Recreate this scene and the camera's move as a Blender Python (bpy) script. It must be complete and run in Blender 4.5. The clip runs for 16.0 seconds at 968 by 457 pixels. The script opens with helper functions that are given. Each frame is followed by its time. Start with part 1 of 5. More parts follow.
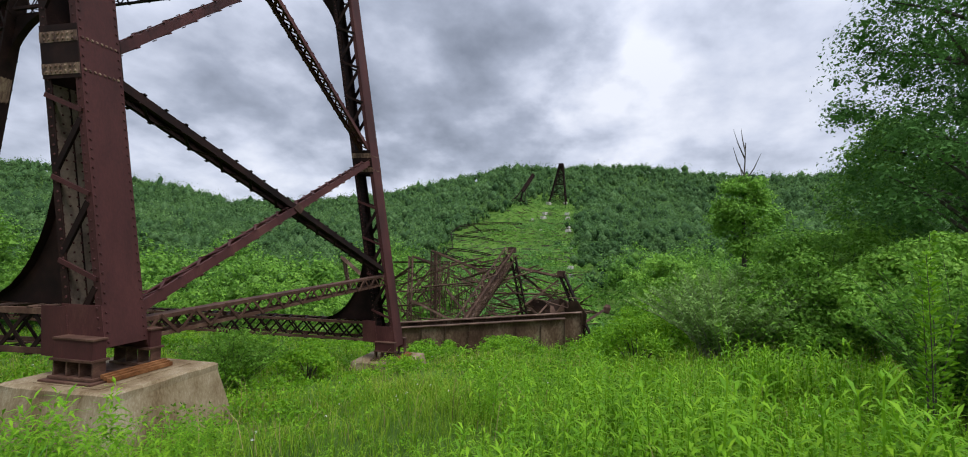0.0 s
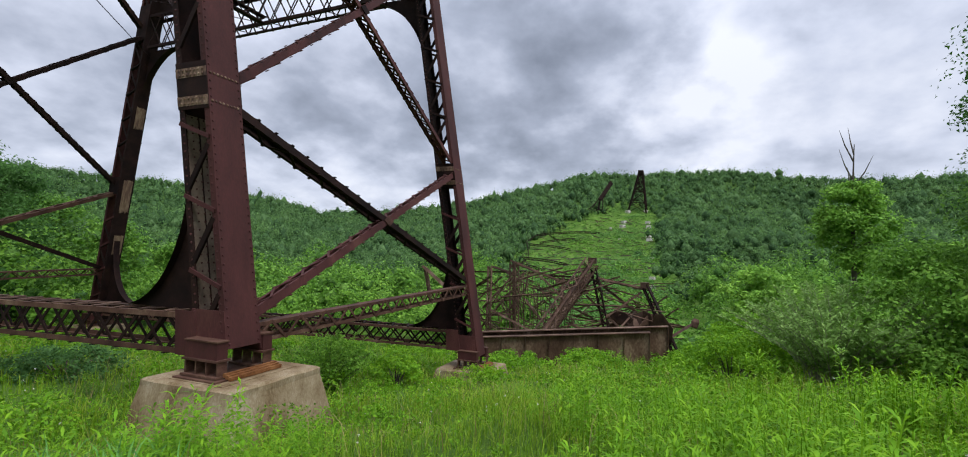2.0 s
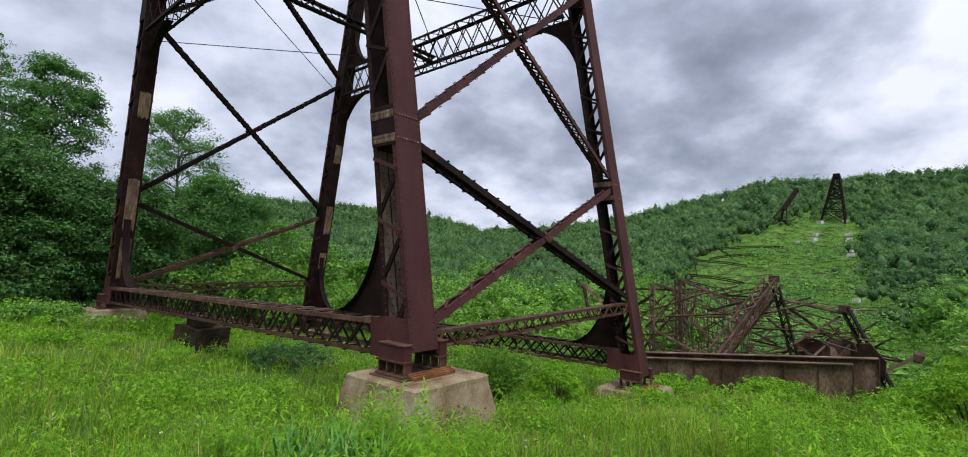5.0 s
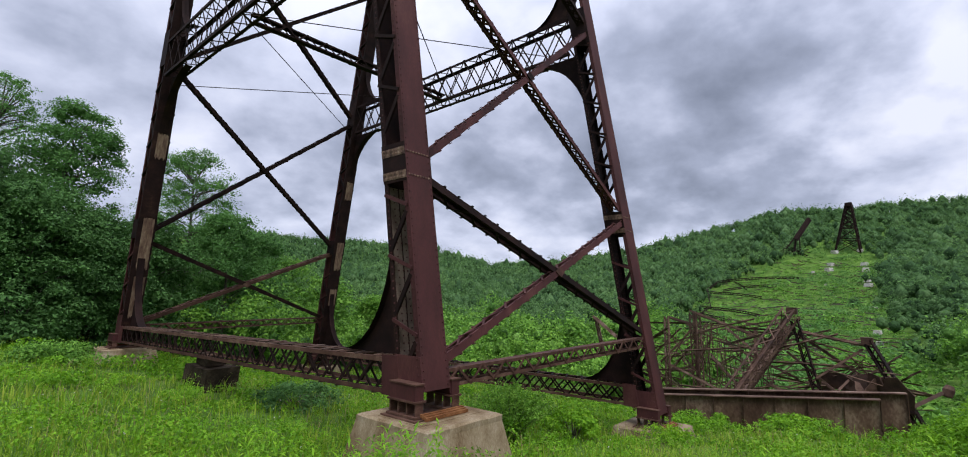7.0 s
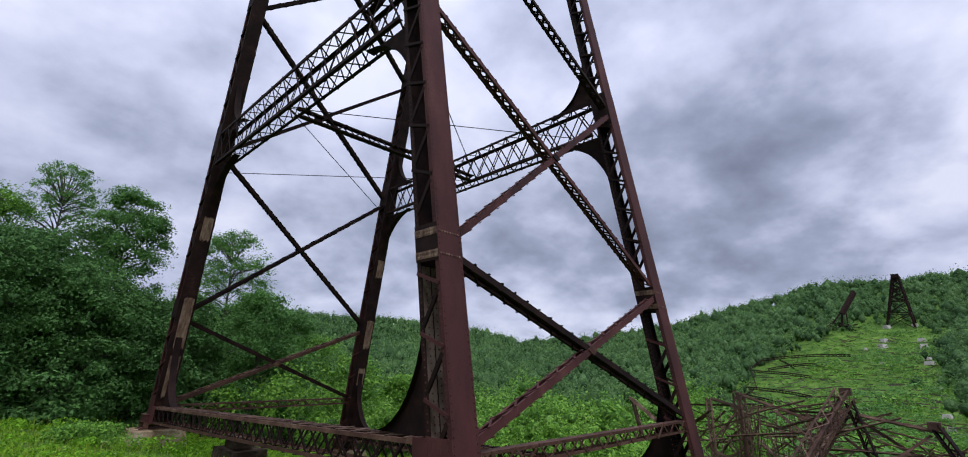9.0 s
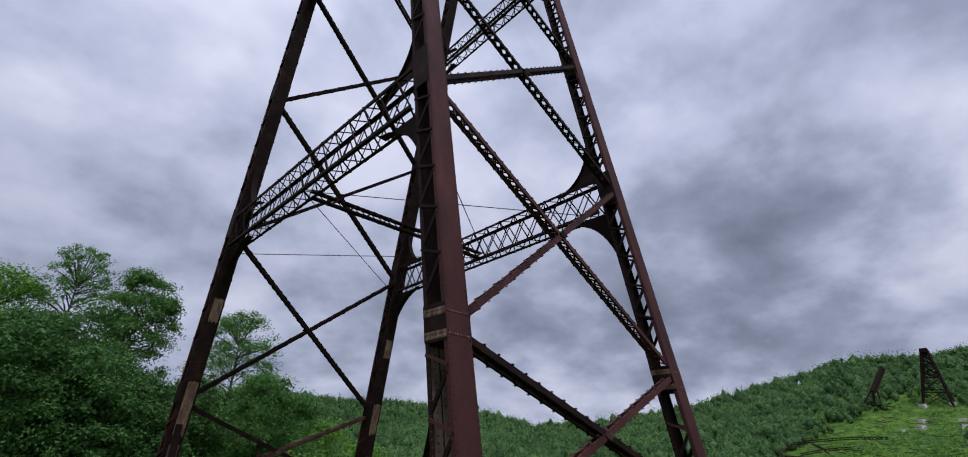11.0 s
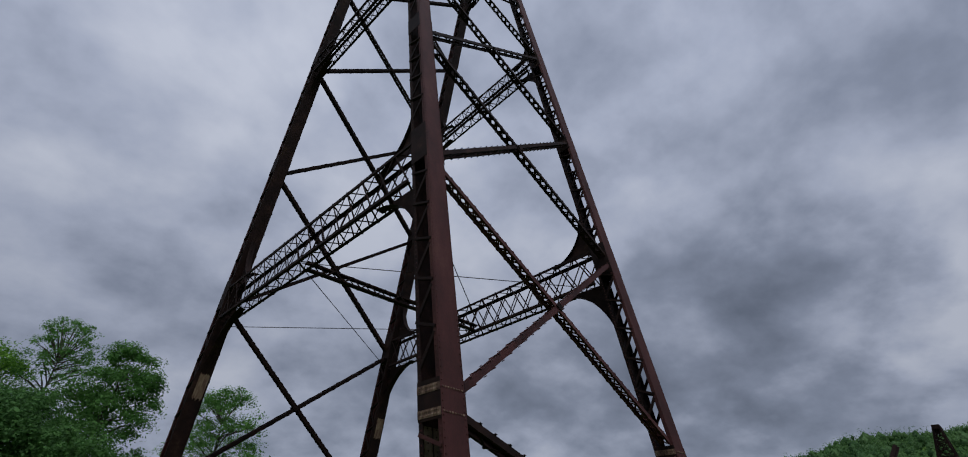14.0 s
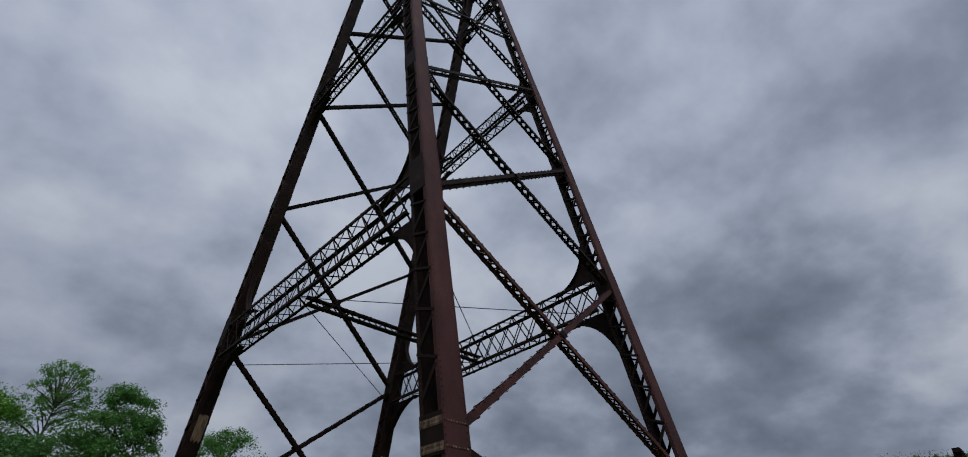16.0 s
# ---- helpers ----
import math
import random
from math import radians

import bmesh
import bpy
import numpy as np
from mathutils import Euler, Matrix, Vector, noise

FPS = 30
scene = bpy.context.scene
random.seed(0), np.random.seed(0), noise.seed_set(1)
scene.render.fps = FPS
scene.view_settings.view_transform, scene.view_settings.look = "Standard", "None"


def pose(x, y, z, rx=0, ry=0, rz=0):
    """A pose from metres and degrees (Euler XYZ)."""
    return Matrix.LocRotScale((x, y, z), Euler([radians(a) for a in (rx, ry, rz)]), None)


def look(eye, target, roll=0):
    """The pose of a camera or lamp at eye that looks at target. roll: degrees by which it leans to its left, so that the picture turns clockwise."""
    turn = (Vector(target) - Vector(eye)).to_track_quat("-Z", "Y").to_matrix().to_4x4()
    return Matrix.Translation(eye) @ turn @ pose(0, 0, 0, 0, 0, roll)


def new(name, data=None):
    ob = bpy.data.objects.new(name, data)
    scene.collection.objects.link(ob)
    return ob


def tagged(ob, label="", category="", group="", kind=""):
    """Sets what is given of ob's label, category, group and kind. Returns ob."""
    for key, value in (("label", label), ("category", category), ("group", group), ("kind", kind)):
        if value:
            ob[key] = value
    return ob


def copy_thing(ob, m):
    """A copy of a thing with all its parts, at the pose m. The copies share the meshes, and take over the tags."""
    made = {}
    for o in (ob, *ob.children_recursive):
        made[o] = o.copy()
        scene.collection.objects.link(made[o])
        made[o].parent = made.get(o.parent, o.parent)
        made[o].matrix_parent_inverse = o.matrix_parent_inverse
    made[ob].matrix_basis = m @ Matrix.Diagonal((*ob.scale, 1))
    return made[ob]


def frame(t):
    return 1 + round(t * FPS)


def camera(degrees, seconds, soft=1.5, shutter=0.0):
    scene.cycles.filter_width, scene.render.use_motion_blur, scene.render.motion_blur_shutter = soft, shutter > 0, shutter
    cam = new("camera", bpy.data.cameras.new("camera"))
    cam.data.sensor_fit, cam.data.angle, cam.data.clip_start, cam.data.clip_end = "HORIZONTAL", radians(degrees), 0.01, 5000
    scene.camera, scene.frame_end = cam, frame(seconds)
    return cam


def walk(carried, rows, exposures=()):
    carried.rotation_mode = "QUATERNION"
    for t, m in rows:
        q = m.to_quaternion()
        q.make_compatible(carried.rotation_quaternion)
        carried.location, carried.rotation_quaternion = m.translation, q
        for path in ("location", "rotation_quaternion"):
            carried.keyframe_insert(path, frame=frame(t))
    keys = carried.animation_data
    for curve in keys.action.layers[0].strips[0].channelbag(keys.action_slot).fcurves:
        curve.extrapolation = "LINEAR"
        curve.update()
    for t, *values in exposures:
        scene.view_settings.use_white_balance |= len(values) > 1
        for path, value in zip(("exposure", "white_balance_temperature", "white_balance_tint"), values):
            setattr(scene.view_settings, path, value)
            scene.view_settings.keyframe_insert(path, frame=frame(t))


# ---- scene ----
# Camera: a lens of about 89 degrees, held at eye height, panning left and then tilting up.
cam = camera(89.36, 16.0, 1.0)
ROWS = [
    (0.0, -7.343, -8.353, 3.240, -77.496, 1.790, -1.417),
    (0.5, -7.388, -8.320, 3.239, -75.084, 1.985, -1.259),
    (1.0, -7.430, -8.304, 3.252, -72.581, 2.206, -1.214),
    (1.5, -7.432, -8.251, 3.274, -71.762, 2.524, -1.354),
    (2.0, -7.486, -8.148, 3.305, -68.670, 2.627, -1.604),
    (2.5, -7.554, -8.128, 3.324, -64.048, 2.719, -1.775),
    (3.0, -7.628, -8.176, 3.335, -60.515, 2.570, -1.769),
    (3.5, -7.691, -8.220, 3.323, -58.182, 2.625, -1.499),
    (4.0, -7.772, -8.261, 3.320, -55.510, 2.600, -1.382),
    (4.5, -7.842, -8.274, 3.309, -51.806, 2.600, -1.303),
    (7.0, -7.841, -8.200, 3.335, -49.329, 7.909, -1.127),
    (7.5, -7.898, -8.203, 3.339, -49.588, 8.534, -1.130),
    (8.0, -7.972, -8.241, 3.331, -48.154, 11.198, -1.154),
    (8.5, -8.028, -8.284, 3.320, -47.061, 13.595, -1.085),
    (9.0, -8.054, -8.317, 3.330, -46.004, 16.702, -1.119),
    (9.5, -8.061, -8.357, 3.348, -45.340, 19.520, -0.967),
    (10.0, -8.073, -8.375, 3.355, -44.992, 21.764, -0.824),
    (12.5, -8.115, -8.387, 3.371, -44.826, 30.206, -0.720),
    (13.0, -8.131, -8.395, 3.373, -44.889, 31.433, -0.590),
    (13.5, -8.130, -8.410, 3.373, -44.982, 32.584, -0.556),
    (14.0, -8.129, -8.405, 3.376, -45.164, 33.879, -0.472),
    (14.5, -8.091, -8.389, 3.364, -45.157, 34.675, -0.510),
    (15.0, -8.064, -8.402, 3.355, -44.917, 35.592, -0.232),
    (15.5, -8.041, -8.401, 3.344, -44.647, 36.488, 0.240),
    (16.0, -8.033, -8.399, 3.348, -44.073, 37.449, 0.776),
]
EXPOSURES = [(0.0, -0.1, 6500, 10), (3.0, -0.04, 6480, 10), (4.5, -0.04, 6450, 11), (7.0, -0.12, 6300, 14), (8.5, -0.26, 6150, 16), (10.0, -0.46, 6120, 17), (12.5, -0.96, 6120, 15), (14.0, -1.16, 6170, 11), (16.0, -1.19, 6220, 8)]
walk(cam, [(t, pose(x, y, z, 90 + pitch, roll, yaw)) for t, x, y, z, yaw, pitch, roll in ROWS], EXPOSURES)

# ---- sky and sun: a broken overcast, brightest low down and behind thin cloud ----
SUN_EL, SUN_AZ = 62.0, -122.0
world = bpy.data.worlds.new("overcast_sky")
scene.world = world
world.use_nodes = True
wn, wl = world.node_tree.nodes, world.node_tree.links
wn.clear()


def wnode(kind, **kw):
    n = wn.new(kind)
    for k, v in kw.items():
        n.inputs[k].default_value = v
    return n


def ramp(nodes, stops):
    r = nodes.new("ShaderNodeValToRGB")
    while len(r.color_ramp.elements) < len(stops):
        r.color_ramp.elements.new(0.5)
    for e, (p, c) in zip(r.color_ramp.elements, stops):
        e.position, e.color = p, (*c, 1)
    return r


w_out = wn.new("ShaderNodeOutputWorld")
w_bg = wn.new("ShaderNodeBackground")
w_sky = wn.new("ShaderNodeTexSky")
w_sky.sky_type, w_sky.sun_disc = "NISHITA", False
w_sky.sun_elevation, w_sky.sun_rotation = radians(SUN_EL), radians(90 - SUN_AZ)
w_co = wn.new("ShaderNodeTexCoord")
w_sep = wn.new("ShaderNodeSeparateXYZ")
wl.new(w_co.outputs["Generated"], w_sep.inputs[0])


def wmath(op, a, b):
    n = wn.new("ShaderNodeMath")
    n.operation = op
    for i, v in enumerate((a, b)):
        if isinstance(v, (int, float)):
            n.inputs[i].default_value = v
        else:
            wl.new(v, n.inputs[i])
    return n.outputs[0]


# Cloud forms on a flat layer overhead, so that they crowd together towards the horizon.
w_lift = wmath("ADD", wmath("MAXIMUM", w_sep.outputs["Z"], 0.0), 0.42)
w_off = wn.new("ShaderNodeCombineXYZ")
wl.new(wmath("DIVIDE", w_sep.outputs["X"], w_lift), w_off.inputs[0])
wl.new(wmath("DIVIDE", w_sep.outputs["Y"], w_lift), w_off.inputs[1])
w_off.inputs[2].default_value = 3.7
w_big = wnode("ShaderNodeTexNoise", Scale=2.0, Detail=5.0, Roughness=0.48, Distortion=0.1)
w_mid = wnode("ShaderNodeTexNoise", Scale=6.0, Detail=5.0, Roughness=0.52, Distortion=0.08)
wl.new(w_off.outputs[0], w_big.inputs["Vector"])
wl.new(w_off.outputs[0], w_mid.inputs["Vector"])


# The large clouds have ragged edges: their directions are bent by a noise of their own.
w_bend = wnode("ShaderNodeTexNoise", Scale=4.5, Detail=5.0, Roughness=0.52)
wl.new(w_off.outputs[0], w_bend.inputs["Vector"])
w_sub = wn.new("ShaderNodeVectorMath")
w_sub.operation = "MULTIPLY_ADD"
w_sub.inputs[1].default_value, w_sub.inputs[2].default_value = (0.42, 0.42, 0.42), (-0.21, -0.21, -0.21)
wl.new(w_bend.outputs["Color"], w_sub.inputs[0])
w_add = wn.new("ShaderNodeVectorMath")
w_add.operation = "ADD"
wl.new(w_co.outputs["Generated"], w_add.inputs[0])
wl.new(w_sub.outputs[0], w_add.inputs[1])
w_way = wn.new("ShaderNodeVectorMath")
w_way.operation = "NORMALIZE"
wl.new(w_add.outputs[0], w_way.inputs[0])


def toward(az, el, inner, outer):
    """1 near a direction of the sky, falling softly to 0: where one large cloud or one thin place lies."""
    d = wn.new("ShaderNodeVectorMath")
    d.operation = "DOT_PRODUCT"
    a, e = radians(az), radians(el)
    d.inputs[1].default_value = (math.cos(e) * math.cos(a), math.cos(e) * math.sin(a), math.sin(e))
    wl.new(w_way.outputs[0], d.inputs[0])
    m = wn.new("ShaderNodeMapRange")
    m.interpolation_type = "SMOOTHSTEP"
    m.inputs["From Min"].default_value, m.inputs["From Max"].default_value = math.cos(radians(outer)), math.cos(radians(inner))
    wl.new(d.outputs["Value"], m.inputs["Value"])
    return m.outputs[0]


w_mix = wmath("ADD", wmath("MULTIPLY", w_big.outputs["Fac"], 0.52), wmath("MULTIPLY", w_mid.outputs["Fac"], 0.4))
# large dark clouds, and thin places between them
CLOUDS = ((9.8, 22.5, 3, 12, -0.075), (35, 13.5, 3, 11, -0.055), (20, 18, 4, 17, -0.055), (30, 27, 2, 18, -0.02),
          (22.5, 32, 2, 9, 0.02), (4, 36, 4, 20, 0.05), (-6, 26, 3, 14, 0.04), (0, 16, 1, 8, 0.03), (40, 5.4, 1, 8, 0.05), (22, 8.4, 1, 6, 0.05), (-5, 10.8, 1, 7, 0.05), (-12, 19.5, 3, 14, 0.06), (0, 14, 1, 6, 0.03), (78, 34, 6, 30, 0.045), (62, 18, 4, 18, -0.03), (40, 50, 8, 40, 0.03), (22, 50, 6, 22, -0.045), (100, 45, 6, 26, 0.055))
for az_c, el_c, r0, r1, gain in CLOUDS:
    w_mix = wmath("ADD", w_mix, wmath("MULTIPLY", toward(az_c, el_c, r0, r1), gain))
w_ramp = ramp(wn, [(0.22, (0.25, 0.285, 0.365)), (0.37, (0.44, 0.49, 0.615)), (0.49, (0.71, 0.765, 0.92)), (0.62, (0.98, 1.02, 1.14))])
wl.new(w_mix, w_ramp.inputs[0])
w_blend = wn.new("ShaderNodeMix")
w_blend.data_type = "RGBA"
w_blend.inputs[0].default_value = 0.93
w_scaled = wn.new("ShaderNodeMix")
w_scaled.data_type, w_scaled.blend_type = "RGBA", "MULTIPLY"
w_scaled.inputs[0].default_value = 1.0
w_scaled.inputs[7].default_value = (0.1, 0.1, 0.1, 1)
wl.new(w_sky.outputs[0], w_scaled.inputs[6])
wl.new(w_scaled.outputs[2], w_blend.inputs[6])
wl.new(w_ramp.outputs[0], w_blend.inputs[7])
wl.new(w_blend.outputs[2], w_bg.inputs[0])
# An unseen bright patch round the hidden sun, added behind the viewer as soft key light.
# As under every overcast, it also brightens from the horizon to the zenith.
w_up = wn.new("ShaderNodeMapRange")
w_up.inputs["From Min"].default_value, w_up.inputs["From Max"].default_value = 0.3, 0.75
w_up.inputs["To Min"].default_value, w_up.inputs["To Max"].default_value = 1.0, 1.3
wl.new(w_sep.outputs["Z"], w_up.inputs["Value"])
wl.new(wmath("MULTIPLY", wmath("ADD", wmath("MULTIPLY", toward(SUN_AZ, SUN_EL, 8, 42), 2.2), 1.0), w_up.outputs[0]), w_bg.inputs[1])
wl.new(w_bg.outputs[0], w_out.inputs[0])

sun_data = bpy.data.lights.new("sun", "SUN")
sun_data.energy, sun_data.angle, sun_data.color = 2.4, radians(30), (1.0, 0.97, 0.92)
sun = new("sun", sun_data)
el, az = radians(SUN_EL), radians(SUN_AZ)
sun.matrix_world = look((60 * math.cos(el) * math.cos(az), 60 * math.cos(el) * math.sin(az), 60 * math.sin(el)), (0, 0, 0))


# ---- materials ----
def material(name, stops, scale=4.0, rough=(0.6, 0.85), metal=0.0, bump=0.3, fine=40.0, island=0.0, each=0.0, leaf=0.0, stretch=(1, 1, 1), grain=0.02, spec=0.35):
    """A procedural surface: a colour ramp over two sizes of noise, with roughness and relief; island and each vary it piece by piece."""
    m = bpy.data.materials.new(name)
    m.use_nodes = True
    nt = m.node_tree
    n, l = nt.nodes, nt.links
    bsdf = n["Principled BSDF"]
    co = n.new("ShaderNodeTexCoord")
    mp = n.new("ShaderNodeMapping")
    mp.inputs["Scale"].default_value = stretch
    l.new(co.outputs["Object"], mp.inputs[0])
    big, small = n.new("ShaderNodeTexNoise"), n.new("ShaderNodeTexNoise")
    for t, s, d in ((big, scale, 5.0), (small, fine, 6.0)):
        t.inputs["Scale"].default_value, t.inputs["Detail"].default_value, t.inputs["Roughness"].default_value = s, d, 0.6
        l.new(mp.outputs[0], t.inputs["Vector"])

    def calc(op, a, b):
        k = n.new("ShaderNodeMath")
        k.operation = op
        for i, v in enumerate((a, b)):
            if isinstance(v, (int, float)):
                k.inputs[i].default_value = v
            else:
                l.new(v, k.inputs[i])
        return k.outputs[0]

    fac = calc("ADD", calc("MULTIPLY", big.outputs["Fac"], 0.7), calc("MULTIPLY", small.outputs["Fac"], 0.3))
    if island:
        geo = n.new("ShaderNodeNewGeometry")
        fac = calc("ADD", calc("MULTIPLY", fac, 1 - island), calc("MULTIPLY", geo.outputs["Random Per Island"], island))
    if each:
        info = n.new("ShaderNodeObjectInfo")
        fac = calc("ADD", fac, calc("MULTIPLY", calc("SUBTRACT", info.outputs["Random"], 0.5), each))
    r = ramp(n, stops)
    l.new(fac, r.inputs[0])
    l.new(r.outputs[0], bsdf.inputs["Base Color"])
    l.new(calc("ADD", calc("MULTIPLY", small.outputs["Fac"], rough[1] - rough[0]), rough[0]), bsdf.inputs["Roughness"])
    bsdf.inputs["Metallic"].default_value = metal
    bsdf.inputs["Specular IOR Level"].default_value = spec
    if bump:
        b = n.new("ShaderNodeBump")
        b.inputs["Strength"].default_value, b.inputs["Distance"].default_value = bump, grain
        l.new(small.outputs["Fac"], b.inputs["Height"])
        l.new(b.outputs[0], bsdf.inputs["Normal"])
    if leaf:
        tr, mx = n.new("ShaderNodeBsdfTranslucent"), n.new("ShaderNodeMixShader")
        l.new(r.outputs[0], tr.inputs[0])
        mx.inputs[0].default_value = leaf
        l.new(bsdf.outputs[0], mx.inputs[1])
        l.new(tr.outputs[0], mx.inputs[2])
        l.new(mx.outputs[0], n["Material Output"].inputs[0])
    return m


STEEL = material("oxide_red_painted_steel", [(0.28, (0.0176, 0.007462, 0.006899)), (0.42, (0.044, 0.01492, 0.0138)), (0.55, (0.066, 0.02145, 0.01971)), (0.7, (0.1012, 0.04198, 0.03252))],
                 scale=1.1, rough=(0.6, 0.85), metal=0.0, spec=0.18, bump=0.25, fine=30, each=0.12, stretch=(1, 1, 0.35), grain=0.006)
# Dark weathered steel; on inner and upper tower parts its tone stands for shade.
STEEL_DARK = material("weathered_shaded_dark_steel", [(0.3, (0.00496, 0.002734, 0.002635)), (0.45, (0.01116, 0.005208, 0.004348)), (0.6, (0.02232, 0.009765, 0.007576)), (0.76, (0.0682, 0.03581, 0.02108))],
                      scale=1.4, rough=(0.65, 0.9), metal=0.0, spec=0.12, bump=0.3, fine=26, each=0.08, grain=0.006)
FOOT = material("brown_grimy_painted_steel", [(0.3, (0.02574, 0.01135, 0.007938)), (0.45, (0.06318, 0.029, 0.01928)), (0.58, (0.09945, 0.05044, 0.03402)), (0.72, (0.1755, 0.1135, 0.07371))],
                scale=1.8, rough=(0.65, 0.9), bump=0.3, fine=26, each=0.12, grain=0.006, spec=0.2)
STEEL_IN = material("grimy_inner_steel", [(0.3, (0.05, 0.034, 0.024)), (0.45, (0.13, 0.092, 0.064)), (0.58, (0.2, 0.15, 0.108)), (0.75, (0.27, 0.215, 0.16))],
                    scale=1.3, rough=(0.7, 0.9), bump=0.3, fine=20, each=0.1, grain=0.006)
BARE = material("worn_tan_primer_steel", [(0.38, (0.036, 0.01536, 0.01044)), (0.5, (0.1224, 0.0672, 0.0406)), (0.64, (0.2592, 0.1792, 0.1218))], scale=6.0, rough=(0.6, 0.85), bump=0.25, fine=30, stretch=(1, 1, 0.5), grain=0.006)
WORN = material("weather_streaked_bare_steel", [(0.34, (0.06, 0.024, 0.018)), (0.46, (0.12, 0.066, 0.042)), (0.56, (0.2, 0.13, 0.08)), (0.7, (0.31, 0.24, 0.165))], scale=3.5, rough=(0.6, 0.85), bump=0.25, fine=30, stretch=(2, 2, 0.25), grain=0.006)
RUST = material("bare_rusted_steel", [(0.3, (0.02434, 0.01211, 0.007539)), (0.45, (0.06492, 0.03348, 0.0211)), (0.58, (0.1217, 0.06909, 0.04522)), (0.72, (0.2597, 0.171, 0.1281))],
                scale=0.9, rough=(0.7, 0.95), metal=0.05, bump=0.35, fine=22, each=0.25, grain=0.01)
ORANGE = material("orange_rust", [(0.3, (0.06, 0.024, 0.01)), (0.5, (0.16, 0.066, 0.024)), (0.7, (0.27, 0.13, 0.055))], scale=5.0, rough=(0.8, 0.95), bump=0.3, fine=40, grain=0.006, spec=0.1)
GIRDER = material("stained_old_girder_steel", [(0.32, (0.02604, 0.01349, 0.008097)), (0.46, (0.0625, 0.03412, 0.02091)), (0.57, (0.1085, 0.06584, 0.04047)), (0.68, (0.2257, 0.1587, 0.1046))],
                  scale=0.7, rough=(0.7, 0.95), bump=0.3, fine=9, each=0.12, stretch=(1, 1, 0.6), grain=0.01, spec=0.15)
CONCRETE = material("stained_weathered_concrete", [(0.3, (0.055, 0.032, 0.013)), (0.43, (0.14, 0.092, 0.044)), (0.54, (0.23, 0.172, 0.1)), (0.68, (0.37, 0.315, 0.22))],
                    scale=1.3, rough=(0.8, 0.98), bump=0.5, fine=28, stretch=(1, 1, 0.5), grain=0.015)
STONE = material("dark_mossy_stone", [(0.3, (0.012, 0.009, 0.006)), (0.5, (0.03, 0.022, 0.015)), (0.7, (0.08, 0.06, 0.04))], scale=2.0, rough=(0.8, 0.98), bump=0.7, fine=14, each=0.1, grain=0.04, spec=0.05)
GROUND = material("grassy_soil", [(0.3, (0.03749, 0.06809, 0.01452)), (0.5, (0.08033, 0.1532, 0.0264)), (0.7, (0.15, 0.2497, 0.0462))], scale=0.25, spec=0.04, rough=(0.85, 1.0), bump=0.9, fine=8.0, grain=0.15)
PALE_CONCRETE = material("pale_weathered_concrete", [(0.3, (0.22, 0.2, 0.17)), (0.5, (0.36, 0.34, 0.3)), (0.7, (0.5, 0.48, 0.44))], scale=1.0, rough=(0.8, 0.98), bump=0.4, fine=12, grain=0.02)
PALE_BARK = material("pale_grey_twigs", [(0.3, (0.14, 0.12, 0.09)), (0.55, (0.26, 0.235, 0.19)), (0.75, (0.36, 0.33, 0.28))], scale=5, rough=(0.8, 1.0), bump=0.3, fine=30, stretch=(1, 1, 0.25), grain=0.01)
BARK = material("grey_brown_bark", [(0.3, (0.03, 0.024, 0.018)), (0.55, (0.09, 0.075, 0.06)), (0.75, (0.17, 0.15, 0.13))], scale=5, rough=(0.8, 1.0), bump=0.6, fine=30, stretch=(1, 1, 0.25), grain=0.02)


def leaf_material(name, dark, mid, light, through_light=0.42, scale=0.35, island=0.55, gloss=0.2):
    return material(name, [(0.25, dark), (0.5, mid), (0.8, light)], scale=scale, rough=(0.5, 0.7), bump=0.0, fine=6, island=island, each=0.1, leaf=through_light, spec=gloss)


LEAF_DEEP = leaf_material("deep_green_leaves", (0.0414, 0.0975, 0.02805), (0.08004, 0.1812, 0.04845), (0.138, 0.2874, 0.07012), 0.34, island=0.35, gloss=0.12)
LEAF_MID = leaf_material("fresh_green_leaves", (0.0616, 0.1534, 0.0198), (0.132, 0.297, 0.0363), (0.231, 0.432, 0.0605), 0.4)
LEAF_BIRCH = leaf_material("birch_leaves", (0.05, 0.122, 0.0324), (0.1, 0.2294, 0.054), (0.1688, 0.3416, 0.081), 0.36, island=0.35, gloss=0.12)
LEAF_GREY = leaf_material("grey_green_willow_leaves", (0.1265, 0.2296, 0.055), (0.23, 0.3864, 0.0935), (0.3565, 0.5152, 0.154), 0.36, island=0.4)
WEED = leaf_material("bright_weed_leaves", (0.062, 0.165, 0.008), (0.16, 0.36, 0.014), (0.3, 0.51, 0.026), 0.42, scale=0.6, island=0.35)
GRASS = leaf_material("meadow_grass", (0.066, 0.152, 0.009), (0.18, 0.34, 0.015), (0.37, 0.44, 0.055), 0.42, scale=0.45, island=0.4)
LEAF_SHRUB = leaf_material("bright_shrub_leaves", (0.0952, 0.22, 0.026), (0.1904, 0.3905, 0.046), (0.3136, 0.528, 0.075), 0.38, island=0.4)
STRAW = leaf_material("dry_straw", (0.16, 0.15, 0.05), (0.3, 0.25, 0.1), (0.42, 0.33, 0.16), 0.3)
BLADE = leaf_material("blue_green_blades", (0.05, 0.15, 0.03), (0.1, 0.27, 0.05), (0.18, 0.38, 0.08), 0.35)
